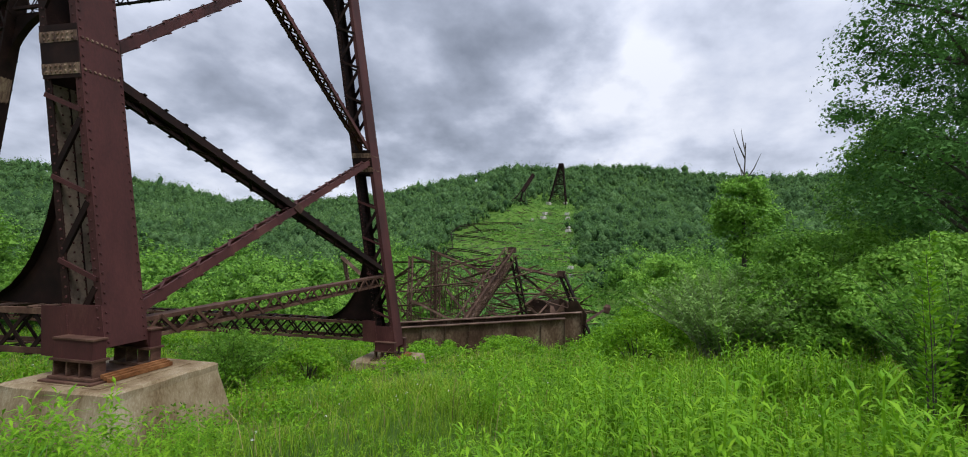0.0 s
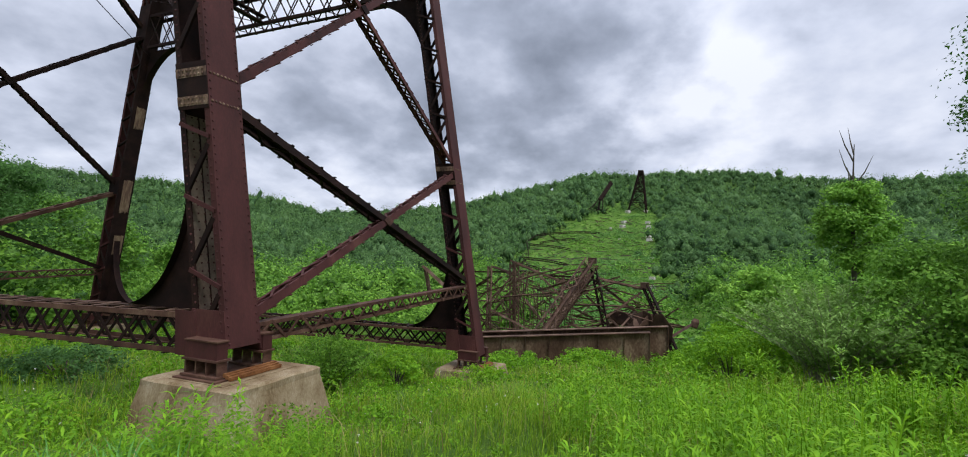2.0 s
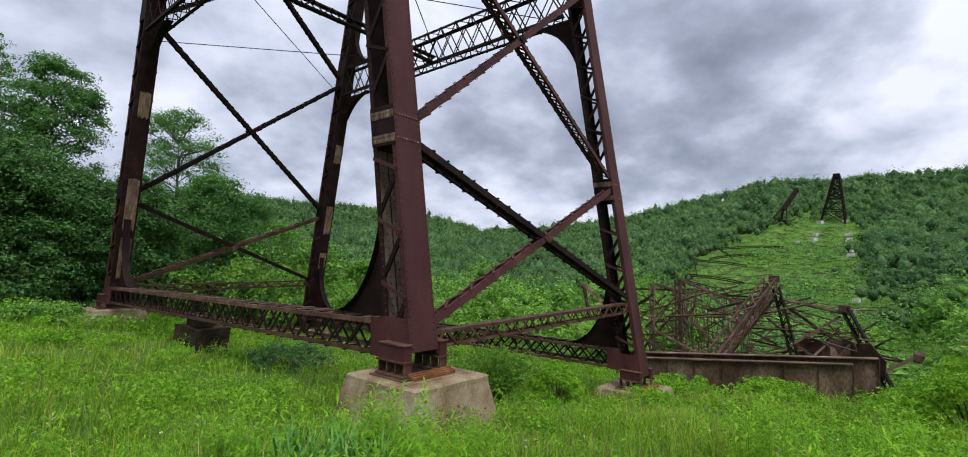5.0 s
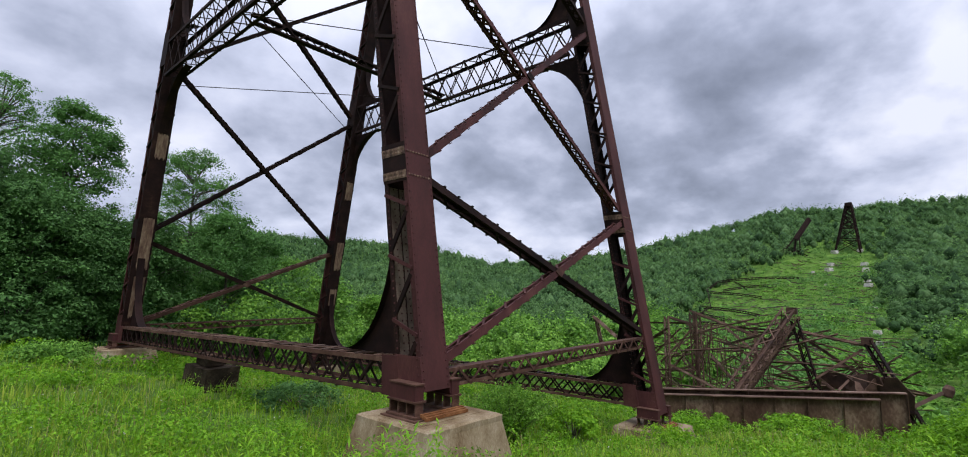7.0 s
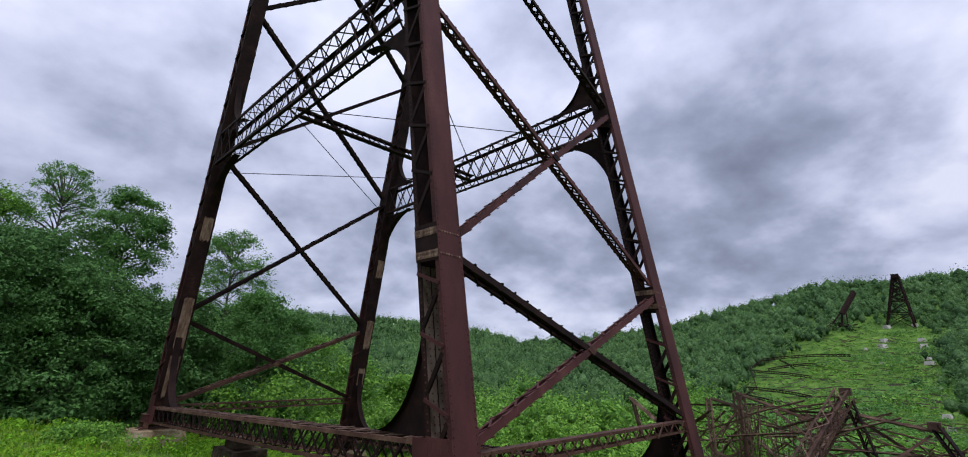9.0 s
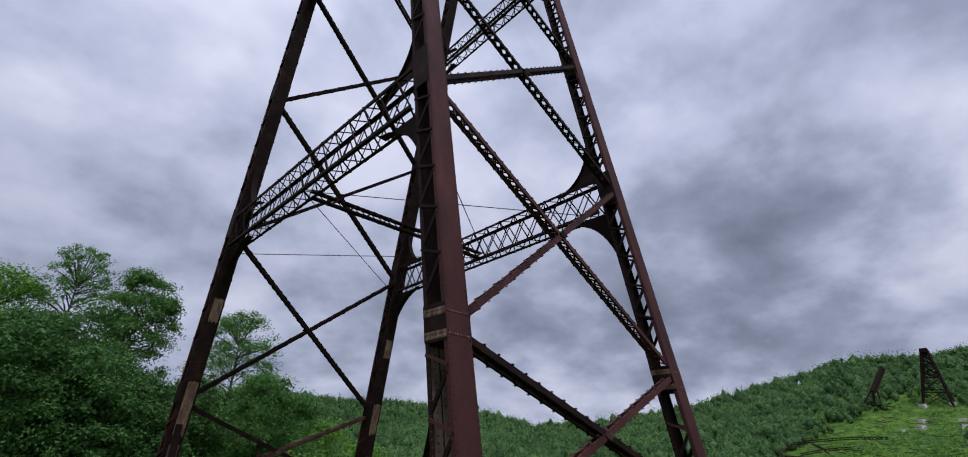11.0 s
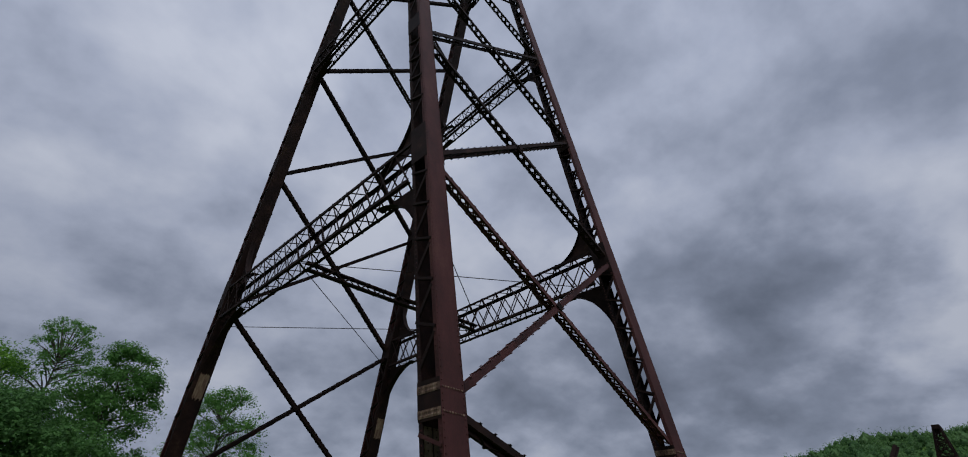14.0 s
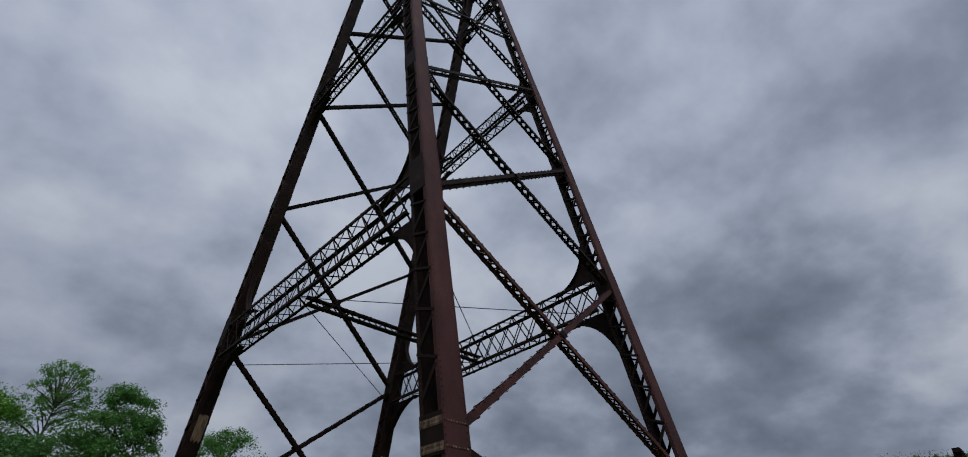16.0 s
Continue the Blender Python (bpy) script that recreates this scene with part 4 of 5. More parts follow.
bent_leg(14.9, 245, 13.1, 256, 0.1, 0.3, 0.8, 3.6)
bent_leg(12.7, 246, 8.0, 247, 0.5, 0.3, 1.6, 1.0)
bent_leg(11.6, 256, 10.4, 246, 0.2, 0.2, 3.0, 1.0)
bent_leg(14.4, 246, 9.1, 226, 0.5, 0.3, 1.5, 1.2)
bent_leg(15.4, 217, 9.4, 194, 0.6, 0.3, 1.4, 0.8)
bent_leg(15.6, 205, 12.0, 184, 0.4, 0.28, 1.2, 0.8)
bent_leg(16.6, 182, 13.0, 178, 0.4, 0.28, 1.2, 0.8)
bent_leg(14.2, 238, 13.9, 218, 0.2, 0.26, 5.0, 0.6)
bent_leg(15.9, 190, 14.2, 212, 0.2, 0.22, 0.6, 1.4)


def far_tower(az, d, height, half, lean, label):
    """A far standing tower: four legs drawn together at the top, girders and crossed braces."""
    b = polar(az, d)
    t = thing("far_tower", b, label, "bridge tower", "towers on the far hill")
    fwd = Vector((1, 0, 0))
    corners = []
    for sx in (0, 9.0):
        for sy in (-1, 1):
            foot = b + Vector((sx, sy * half, 0))
            foot.z = gz(foot.x, foot.y)
            head = Vector((b.x + sx + lean[0] * height, b.y + sy * 1.0 + lean[1] * height, b.z + height))
            s = Solid()
            s.bar(foot, head, 0.85, 0.85, fwd)
            part("leg", s, STEEL_DARK, t)
            corners.append((foot, head))
    for k in range(1, 5):
        f0, f1 = (k - 1) / 4, k / 4
        for i, j in ((0, 1), (2, 3), (0, 2), (1, 3)):
            a0, a1 = corners[i][0].lerp(corners[i][1], f0), corners[i][0].lerp(corners[i][1], f1)
            b0, b1 = corners[j][0].lerp(corners[j][1], f0), corners[j][0].lerp(corners[j][1], f1)
            for u, v, w in (((a1, b1, 0.9 if i + j in (1, 5) else 0.45), (a0, b1, 0.4), (b0, a1, 0.4)) if (i + j) not in (1, 5) else ((a1, b1, 0.4), (a0, b1, 0.3), (b0, a1, 0.3))):
                s = Solid()
                s.bar(u, v, w, w * 0.6, fwd)
                part("brace", s, STEEL_DARK, t)
    for k in range(6):
        f0, f1 = 0.5 + k / 12, 0.5 + (k + 1) / 12
        for i, j in ((0, 1), (2, 3), (0, 2), (1, 3)):
            s = Solid()
            s.bar(corners[i][0].lerp(corners[i][1], f0), corners[j][0].lerp(corners[j][1], f1), 0.3, 0.25, fwd)
            s.bar(corners[j][0].lerp(corners[j][1], f0), corners[i][0].lerp(corners[i][1], f1), 0.3, 0.25, fwd)
            part("cross_bracing", s, STEEL_DARK, t)
    s = Solid()
    s.box((b.x + lean[0] * height - 0.8, b.y - 1.5 + lean[1] * height, b.z + height - 1.2), (b.x + 9.8 + lean[0] * height, b.y + 1.5 + lean[1] * height, b.z + height + 0.6))
    part("cap_beam", s, STEEL_DARK, t)
    return t


far_tower(1.72, 316, 26.0, 5.4, (0, -0.075), "dark rusted steel trestle tower standing on the far hilltop")
broken = thing("broken_tower", polar(5.9, 310), "leaning remains of a broken rusted tower on the hillside", "bridge tower", "towers on the far hill")
for a0, u0, a1, u1, w in ((5.9, 9, 4.6, 19.5, 1.9), (5.7, 8.2, 4.45, 18.6, 1.2), (6.05, 0, 5.75, 10.5, 1.2), (5.5, 0, 5.5, 11, 0.7), (7.2, 0, 5.8, 9.5, 0.8), (7.6, 0, 6.4, 5, 0.6), (4.9, 0, 6.6, 5, 0.6), (7.4, 1, 4.8, 2.5, 0.6), (6.9, 3, 4.6, 1, 0.5)):
    s = Solid()
    s.bar(polar(a0, 308, u0), polar(a1, 312, u1), w * 0.8, w * 0.6, (1, 0, 0))
    part("broken_leg", s, STEEL_DARK, broken)


def footing_rows():
    """Pale footings of the lost towers run up the cleared slope in two lines."""
    base = None
    for az, d, k in ((2.71, 316, 1.0), (3.11, 289, 0.9), (3.29, 278, 1.0), (0.73, 320, 0.9), (0.51, 290, 0.9), (0.46, 278, 1.0), (0.4, 254, 0.8), (0.34, 246, 0.9), (0.13, 202, 0.65), (0.02, 160, 0.6), (-0.04, 143, 0.55), (4.59, 274, 0.5), (3.6, 250, 0.4)):
        p = polar(az, d)
        m = Matrix.Translation(p) @ Matrix.Rotation(0.3 * az + d, 4, "Z") @ Matrix.Scale(k, 4)
        if base is None:
            s = Solid()
            w = 1.7
            s.quadbox([(-w, -w, -1.5), (w, -w, -1.5), (w, w, -1.5), (-w, w, -1.5), (-w * 0.65, -w * 0.65, 1.5), (w * 0.65, -w * 0.65, 1.5), (w * 0.65, w * 0.65, 1.5), (-w * 0.65, w * 0.65, 1.5)])
            base = new("footing", mesh_of("footing", s, (0, 0, 0), PALE_CONCRETE))
            tagged(base, "pale concrete footing standing on the cleared hillside", "footing", "footings on the far slope")
            base.matrix_basis = m
        else:
            copy_thing(base, m)


footing_rows()


# ---- woods ----
def crown_cards(rng, centres, radii, per, size, lo=0.5, loose=0.45, corners=4, hi=1.08):
    """Small leaf clumps spread through lumpy crowns: an array of faces with three or four corners."""
    n = len(centres) * per
    c = np.repeat(np.asarray(centres, float), per, axis=0)
    r = np.repeat(np.asarray(radii, float), per, axis=0)
    v = rng.normal(size=(n, 3))
    v /= np.linalg.norm(v, axis=1)[:, None]
    v[:, 2] = np.where(v[:, 2] < -0.45, -v[:, 2], v[:, 2])
    p = c + v * r * (lo + (hi - lo) * rng.random((n, 1)) ** 0.7)
    s = np.repeat(np.asarray(size, float) * np.ones(len(centres)), per) * rng.uniform(0.6, 1.4, n)
    nrm = v * [0.8, 0.8, 1] + [0, 0, 0.35] + rng.normal(size=(n, 3)) * loose
    nrm /= np.linalg.norm(nrm, axis=1)[:, None]
    t = np.cross(nrm, rng.normal(size=(n, 3)))
    t /= np.linalg.norm(t, axis=1)[:, None] + 1e-9
    b = np.cross(nrm, t)
    s = s[:, None]
    if corners == 3:
        return np.stack([p - t * s - b * s * 0.45, p + t * s - b * s * 0.45, p + b * s * 0.75], axis=1).reshape(-1, 3)
    quad = np.stack([p - t * s, p - b * s * 0.55 + nrm * s * 0.12, p + t * s, p + b * s * 0.6 - nrm * s * 0.1], axis=1)
    return quad.reshape(-1, 3)


def in_clearing(deg, d):
    """The cleared strip where the bridge fell."""
    deg = (deg - 0.93) / 0.985
    right = np.interp(d, [60, 110, 150, 180, 250, 300, 345, 420], [-9, -2.8, -0.8, 0.6, 0.6, 0.8, 2.3, 3.0])
    left = np.interp(d, [60, 110, 150, 180, 215, 240, 270, 300, 345, 420], [17, 19, 19.5, 19, 18, 16.6, 13.6, 8.8, 4.0, 3.0])
    centre, half = (left + right) / 2, (left - right) / 2
    return np.abs(deg - centre) < half


def ico_faces(level):
    """A ball of triangles as points and faces: level 0 has eight, level 1 twenty."""
    if level == 0:
        v = np.array([(1, 0, 0), (0, 1, 0), (-1, 0, 0), (0, -1, 0), (0, 0, 1), (0, 0, -1.9)], float)
        return v, np.array([(0, 1, 4), (1, 2, 4), (2, 3, 4), (3, 0, 4), (1, 0, 5), (2, 1, 5), (3, 2, 5), (0, 3, 5)])
    bm = bmesh.new()
    bmesh.ops.create_icosphere(bm, subdivisions=level, radius=1.0)
    bm.verts.ensure_lookup_table()
    v = np.array([tuple(u.co) for u in bm.verts])
    f = np.array([[u.index for u in g.verts] for g in bm.faces])
    bm.free()
    return v, f


def build_forest(name, label, mat, deep, count, d0, d1, h0, h1, per, size, seed, level, power=0.8, solid=0.9, lobes=1, loose=0.5, inside=0.6):
    """Many crowns: an uneven, lumpy body for each, coloured darker as inner shade, broken up all over by leaf clumps.
    """
    rng = np.random.default_rng(seed)
    d = d0 + (d1 - d0) * rng.random(count) ** power
    deg = rng.uniform(-34, 72, count)
    keep = ~in_clearing(deg + rng.normal(size=count) * 0.8, d)
    d, deg = d[keep], deg[keep]
    a = np.radians(deg)
    x, y = EYE_X + d * np.cos(a), EYE_Y + d * np.sin(a)
    h = rng.uniform(h0, h1, len(x)) * np.clip(rng.lognormal(0, 0.26, len(x)), 0.55, 2.0)
    r = h * rng.uniform(0.28, 0.5, len(x))
    cs = np.stack([x, y, ground(x, y) + h * 0.86 - r * 1.1], 1)
    rs = np.stack([r * rng.uniform(0.85, 1.2, len(x)), r * rng.uniform(0.85, 1.2, len(x)), r * rng.uniform(0.8, 1.5, len(x))], 1)
    if lobes > 1:
        # a lumpy crown: smaller domes gathered over the upper half of a larger one
        v = rng.normal(size=(len(x), lobes, 3))
        v[:, :, 2] = np.abs(v[:, :, 2]) * 0.9 - 0.25
        v /= np.linalg.norm(v, axis=2)[:, :, None]
        v[:, 0] = 0
        cs = (cs[:, None, :] + v * rs[:, None, :] * 0.62).reshape(-1, 3)
        size_l = rng.uniform(0.42, 0.66, (len(x), lobes, 1))
        size_l[:, 0] = 0.6
        rs = (rs[:, None, :] * size_l).reshape(-1, 3)
    v, f = ico_faces(level)
    n = len(cs)
    jit = rng.uniform(0.78, 1.08, (n, len(v), 1))
    body = cs[:, None, :] + v[None] * jit * rs[:, None, :] * solid
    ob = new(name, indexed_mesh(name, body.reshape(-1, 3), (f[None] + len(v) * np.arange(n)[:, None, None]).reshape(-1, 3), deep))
    tagged(ob, label, "forest", kind="stuff")
    leaves = new("foliage", faces_mesh("foliage", crown_cards(rng, cs, rs, per, size, inside, loose, 3), 3, mat))
    leaves.parent = ob
    tagged(leaves, kind="stuff")


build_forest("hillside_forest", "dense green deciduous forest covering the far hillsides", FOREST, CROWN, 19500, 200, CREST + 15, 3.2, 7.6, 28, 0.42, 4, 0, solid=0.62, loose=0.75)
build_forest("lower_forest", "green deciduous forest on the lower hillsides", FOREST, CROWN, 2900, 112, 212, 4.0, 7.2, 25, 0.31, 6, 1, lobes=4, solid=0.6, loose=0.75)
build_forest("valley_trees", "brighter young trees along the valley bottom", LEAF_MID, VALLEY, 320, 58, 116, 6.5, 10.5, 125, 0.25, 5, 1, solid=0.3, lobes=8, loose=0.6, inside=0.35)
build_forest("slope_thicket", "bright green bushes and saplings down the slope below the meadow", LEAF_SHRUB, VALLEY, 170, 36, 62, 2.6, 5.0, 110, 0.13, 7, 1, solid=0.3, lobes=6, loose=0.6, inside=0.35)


def build_tree(x, y, height, radius, mat, leaf, leaves, seed, label, crown_from=0.25, clusters=46, lean=(0, 0), name="tree", category="tree", spread=0.55, group="", snag=0.0, fill=0.45, crown_to=0.96, core=13, flat=0.8):
    """A tapered, bent trunk with limbs, and a crown of leaf clusters round the limb ends, uneven and with gaps."""
    rng = np.random.default_rng(seed)
    z0 = gz(x, y) - 0.1
    t = thing(name, (x, y, z0), label, category, group)
    s = Solid()
    bend = rng.normal(size=2) * height * 0.03
    top = height * (0.86 if not snag else snag)
    pts = [Vector((x + lean[0] * f + bend[0] * math.sin(3 * f), y + lean[1] * f + bend[1] * math.sin(2.4 * f), z0 + top * f)) for f in np.linspace(0, 1, 8)]
    r0 = 0.012 * height + 0.03
    s.tube(pts, [r0 * (1.25 - f * 1.12) for f in np.linspace(0, 1, 8)], 8)
    # the crown's clumps fill a dome, widest below its middle
    low, high = height * crown_from, height * crown_to
    u = rng.random(clusters) ** 0.85
    wide = np.sqrt(np.clip(1 - np.where(u > 0.38, (u - 0.38) / 0.66, (0.38 - u) / 0.55) ** 2, 0.02, 1))
    turn = np.arange(clusters) * 2.4 + rng.normal(size=clusters) * 0.5
    reach = radius * (1 - 0.75 * spread) * wide * rng.random(clusters) ** fill
    axis_x, axis_y = [np.interp(low + u * (high - low), [p.z - z0 for p in pts], [p[i] for p in pts]) for i in (0, 1)]
    cc = np.stack([axis_x + reach * np.cos(turn), axis_y + reach * np.sin(turn), z0 + low + u * (high - low)], 1)
    for k in range(0, clusters, 4):
        e = Vector(cc[k])
        f = max(0.05, min(0.98, (e.z - z0 - 0.45 * math.hypot(e.x - x, e.y - y)) / top))
        i = min(int(f * 7), 6)
        p = pts[i].lerp(pts[i + 1], f * 7 - i)
        m = p.lerp(e, 0.5) + Vector((0, 0, 0.05 * (e - p).length))
        s.tube([p, m, e], [r0 * 0.34 * (1.1 - 0.8 * f), r0 * 0.2, r0 * 0.06], 5)
    for k in range(5 if snag else 0):
        p = pts[5 + k % 2].lerp(pts[6 + k % 2], 0.3 + 0.12 * k)
        d = Vector((math.cos(k * 2.1), math.sin(k * 2.1), 1.6)) * radius * 0.4
        s.tube([p, p + d * 0.6, p + d + Vector((0, 0, 0.3))], [r0 * 0.3, r0 * 0.2, r0 * 0.05], 5)
    part("trunk", s, BARK, t)
    cr = radius * spread * (rng.uniform(0.55, 1.15, clusters) * (0.55 + 0.45 * wide))[:, None] * np.array([[1, 1, flat]])
    verts = crown_cards(rng, cc, cr, max(10, leaves // clusters), leaf, 0.3, 0.5, 3, 1.4)
    inner = crown_cards(rng, cc, cr * 0.6, core, leaf * 2.4, 0.2, 0.8, 3)
    verts = np.concatenate([verts, inner])
    ob = new("crown", faces_mesh("crown", verts, 3, mat))
    ob.parent = t
    ob.matrix_parent_inverse = Matrix.Translation((-x, -y, -z0))
    ORIGIN[ob.name] = Vector((x, y, z0))
    return t


# wood's edge behind the far legs
LEFT = "trees along the meadow edge"
build_tree(-5.09, 41.55, 20.4, 3.5, LEAF_BIRCH, 0.065, 17000, 21, "tall slender tree with a thin airy top", 0.5, 260, spread=0.16, group=LEFT, core=2, fill=0.42, crown_to=1.0)
build_tree(-1.1, 37.11, 18.2, 4.1, LEAF_BIRCH, 0.085, 42000, 22, "tall broad green maple-like tree at the meadow edge", 0.22, 230, spread=0.23, group=LEFT, fill=0.5, core=6)
build_tree(-8.98, 44.63, 18.9, 5.2, LEAF_MID, 0.095, 26000, 36, "bright green tree rising behind the wood's edge", 0.2, 170, spread=0.25, group=LEFT, fill=0.5, core=6)
build_tree(-6.79, 32.7, 11.6, 5.0, LEAF_DEEP, 0.085, 40000, 23, "dense dark green tree with branches to the ground", 0.05, 240, spread=0.22, group=LEFT, fill=0.5, core=7)
build_tree(-3.6, 31.4, 9.8, 4.2, LEAF_DEEP, 0.085, 32000, 33, "dark green tree hanging over the meadow", 0.04, 200, spread=0.23, group=LEFT, fill=0.5, core=7)
build_tree(-0.1, 33.2, 9.6, 3.8, LEAF_DEEP, 0.09, 26000, 24, "dark green tree in the shade of taller ones", 0.05, 180, spread=0.24, group=LEFT, fill=0.5, core=7)
build_tree(8.32, 42.05, 19.8, 5.0, LEAF_BIRCH, 0.08, 30000, 25, "light green tree with an open crown", 0.28, 260, fill=0.5, spread=0.19, group=LEFT, core=3, crown_to=0.99)
build_tree(4.3, 37.0, 11.2, 4.0, LEAF_DEEP, 0.1, 20000, 26, "dark green tree behind the trestle leg", 0.05, 140, spread=0.26, group=LEFT, fill=0.5)
build_tree(9.2, 35.6, 12.6, 4.6, LEAF_BIRCH, 0.09, 24000, 27, "fresh green tree behind the trestle", 0.06, 150, spread=0.26, group=LEFT, fill=0.5)
build_tree(20.4, 46.8, 13.8, 4.8, LEAF_MID, 0.12, 12000, 28, "fresh green tree near the valley edge", 0.06, 80, spread=0.38, group=LEFT, fill=0.6)
build_tree(13.2, 38.0, 12.2, 4.6, LEAF_BIRCH, 0.1, 18000, 29, "low green tree at the meadow edge", 0.05, 70, spread=0.4, group=LEFT, fill=0.6)
build_tree(-12.55, 34.23, 12.5, 5.2, LEAF_DEEP, 0.11, 16000, 30, "dense dark tree at the end of the meadow", 0.05, 90, spread=0.38, group=LEFT)
build_tree(24.6, 44.5, 11.6, 4.8, LEAF_MID, 0.14, 10000, 31, "bright young tree on the slope", 0.05, 70, spread=0.4, group=LEFT, fill=0.6)
build_tree(29.6, 42.0, 10.0, 4.6, LEAF_MID, 0.15, 8000, 32, "bright young tree on the slope", 0.05, 60, spread=0.42, group=LEFT, fill=0.6)

# darker woods behind the edge
for k, (tx, ty, th, tr) in enumerate(((-14.5, 42.5, 13.0, 5.0), (-8.8, 45.0, 14.0, 5.0), (-2.6, 46.4, 13.5, 5.0), (3.6, 47.9, 13.0, 5.0), (10.3, 51.4, 13.0, 5.0), (-6.3, 37.7, 9.0, 4.5), (2.5, 39.2, 8.5, 4.5))):
    build_tree(tx, ty, th, tr, LEAF_DEEP, 0.22, 3600, 34 + k, "dark tree standing deeper in the wood", 0.03, 70, spread=0.42, group=LEFT, core=18, fill=0.75)

# the right-hand thicket
RIGHT = "trees and shrubs beside the meadow"
build_tree(9.9, -19.6, 17.8, 4.3, LEAF_BIRCH, 0.06, 78000, 41, "tall birch-like tree with fine dark green leaves", 0.03, 300, spread=0.2, fill=0.42, group=RIGHT, core=7)
build_tree(15.1, -20.2, 9.0, 3.0, LEAF_MID, 0.075, 22000, 44, "young light green tree beside the birch", 0.1, 130, spread=0.26, fill=0.5, group=RIGHT, core=4)
build_tree(14.58, -23.65, 12.5, 3.6, LEAF_DEEP, 0.075, 26000, 42, "dark green tree behind the birch", 0.05, 70, spread=0.5, group=RIGHT, core=18)
build_tree(28.42, -18.46, 11.6, 2.5, LEAF_SHRUB, 0.1, 13000, 43, "small tree with a bare dead top", 0.46, 80, spread=0.3, group=RIGHT, snag=1.12, crown_to=0.9, fill=0.45, core=3)


def build_shrub(x, y, height, radius, mat, leaf, leaves, seed, label, clusters=34, group=RIGHT, stems=9, bark=None, base=0.1):
    """Several stems from one root, and leaves in clusters from the ground up."""
    rng = np.random.default_rng(seed)
    z0 = gz(x, y) - 0.05
    t = thing("shrub", (x, y, z0), label, "shrub", group)
    s = Solid()
    for k in range(stems):
        a = k * 2.4 + rng.normal() * 0.3
        r = radius * math.sqrt((k + 0.5) / stems) * 0.8
        e = Vector((x + r * math.cos(a), y + r * math.sin(a), z0 + height * rng.uniform(0.7, 0.97) * (1 - 0.25 * (r / radius) ** 2)))
        p = Vector((x + 0.12 * r * math.cos(a), y + 0.12 * r * math.sin(a), z0))
        m = p.lerp(e, 0.55) + Vector((0, 0, height * 0.1))
        s.tube([p, m, e], [0.035, 0.022, 0.006], 5)
    part("stem", s, bark or BARK, t)
    # leaf sprays cover an uneven dome, with a few inside it
    u = rng.uniform(base, 0.97, clusters)
    turn = np.arange(clusters) * 2.4 + rng.normal(size=clusters) * 0.4
    lump = 1 + 0.16 * np.sin(turn * 3 + seed) + 0.12 * np.sin(turn * 5 + u * 6)
    reach = radius * 0.88 * lump * np.sqrt(np.clip(1 - ((u - 0.3) / 0.72) ** 2, 0.03, 1)) * rng.random(clusters) ** 0.22
    cc = np.stack([x + reach * np.cos(turn), y + reach * np.sin(turn), z0 + u * height * (0.9 + 0.1 * lump)], 1)
    cr = radius * 0.3 * rng.uniform(0.6, 1.1, (clusters, 1)) * np.array([[1, 1, 0.6]])
    verts = crown_cards(rng, cc, cr, max(10, leaves // clusters), leaf, 0.4, 0.45, 3, 1.3)
    ob = new("foliage", faces_mesh("foliage", verts, 3, mat))
    ob.parent = t
    ob.matrix_parent_inverse = Matrix.Translation((-x, -y, -z0))
    return t


build_shrub(10.6, -15.6, 4.0, 2.8, LEAF_SHRUB, 0.062, 28000, 52, "dense dark green shrub beside the willow", 110)
build_shrub(7.2, -16.6, 3.2, 2.2, LEAF_SHRUB, 0.058, 18000, 53, "green shrub with drooping twigs", 50)
build_shrub(16.37, -11.94, 2.2, 2.3, WEED, 0.07, 12000, 56, "leafy green shrub on the slope", 50)
build_shrub(22.17, -14.8, 3.5, 2.7, LEAF_SHRUB, 0.1, 13000, 57, "large green shrub lower down the slope", 60)
build_shrub(25.64, -11.54, 1.7, 2.4, WEED, 0.07, 9000, 58, "round green shrub below the wreck", 40)
build_shrub(36.0, -14.6, 6.6, 3.4, LEAF_SHRUB, 0.13, 12000, 59, "young green trees crowded together", 60)
build_shrub(30.6, -16.6, 4.2, 2.6, LEAF_SHRUB, 0.12, 11000, 70, "young green tree with a round crown", 56)
build_shrub(36.03, -22.98, 6.5, 4.5, LEAF_SHRUB, 0.13, 12000, 60, "young green trees crowded together", 60)
build_shrub(20.63, -21.33, 5.0, 3.4, LEAF_SHRUB, 0.12, 12000, 61, "tall green shrub behind the willow", 60)
build_shrub(11.16, -9.92, 1.6, 1.7, WEED, 0.05, 8000, 62, "low bright shrub in the meadow", 26)


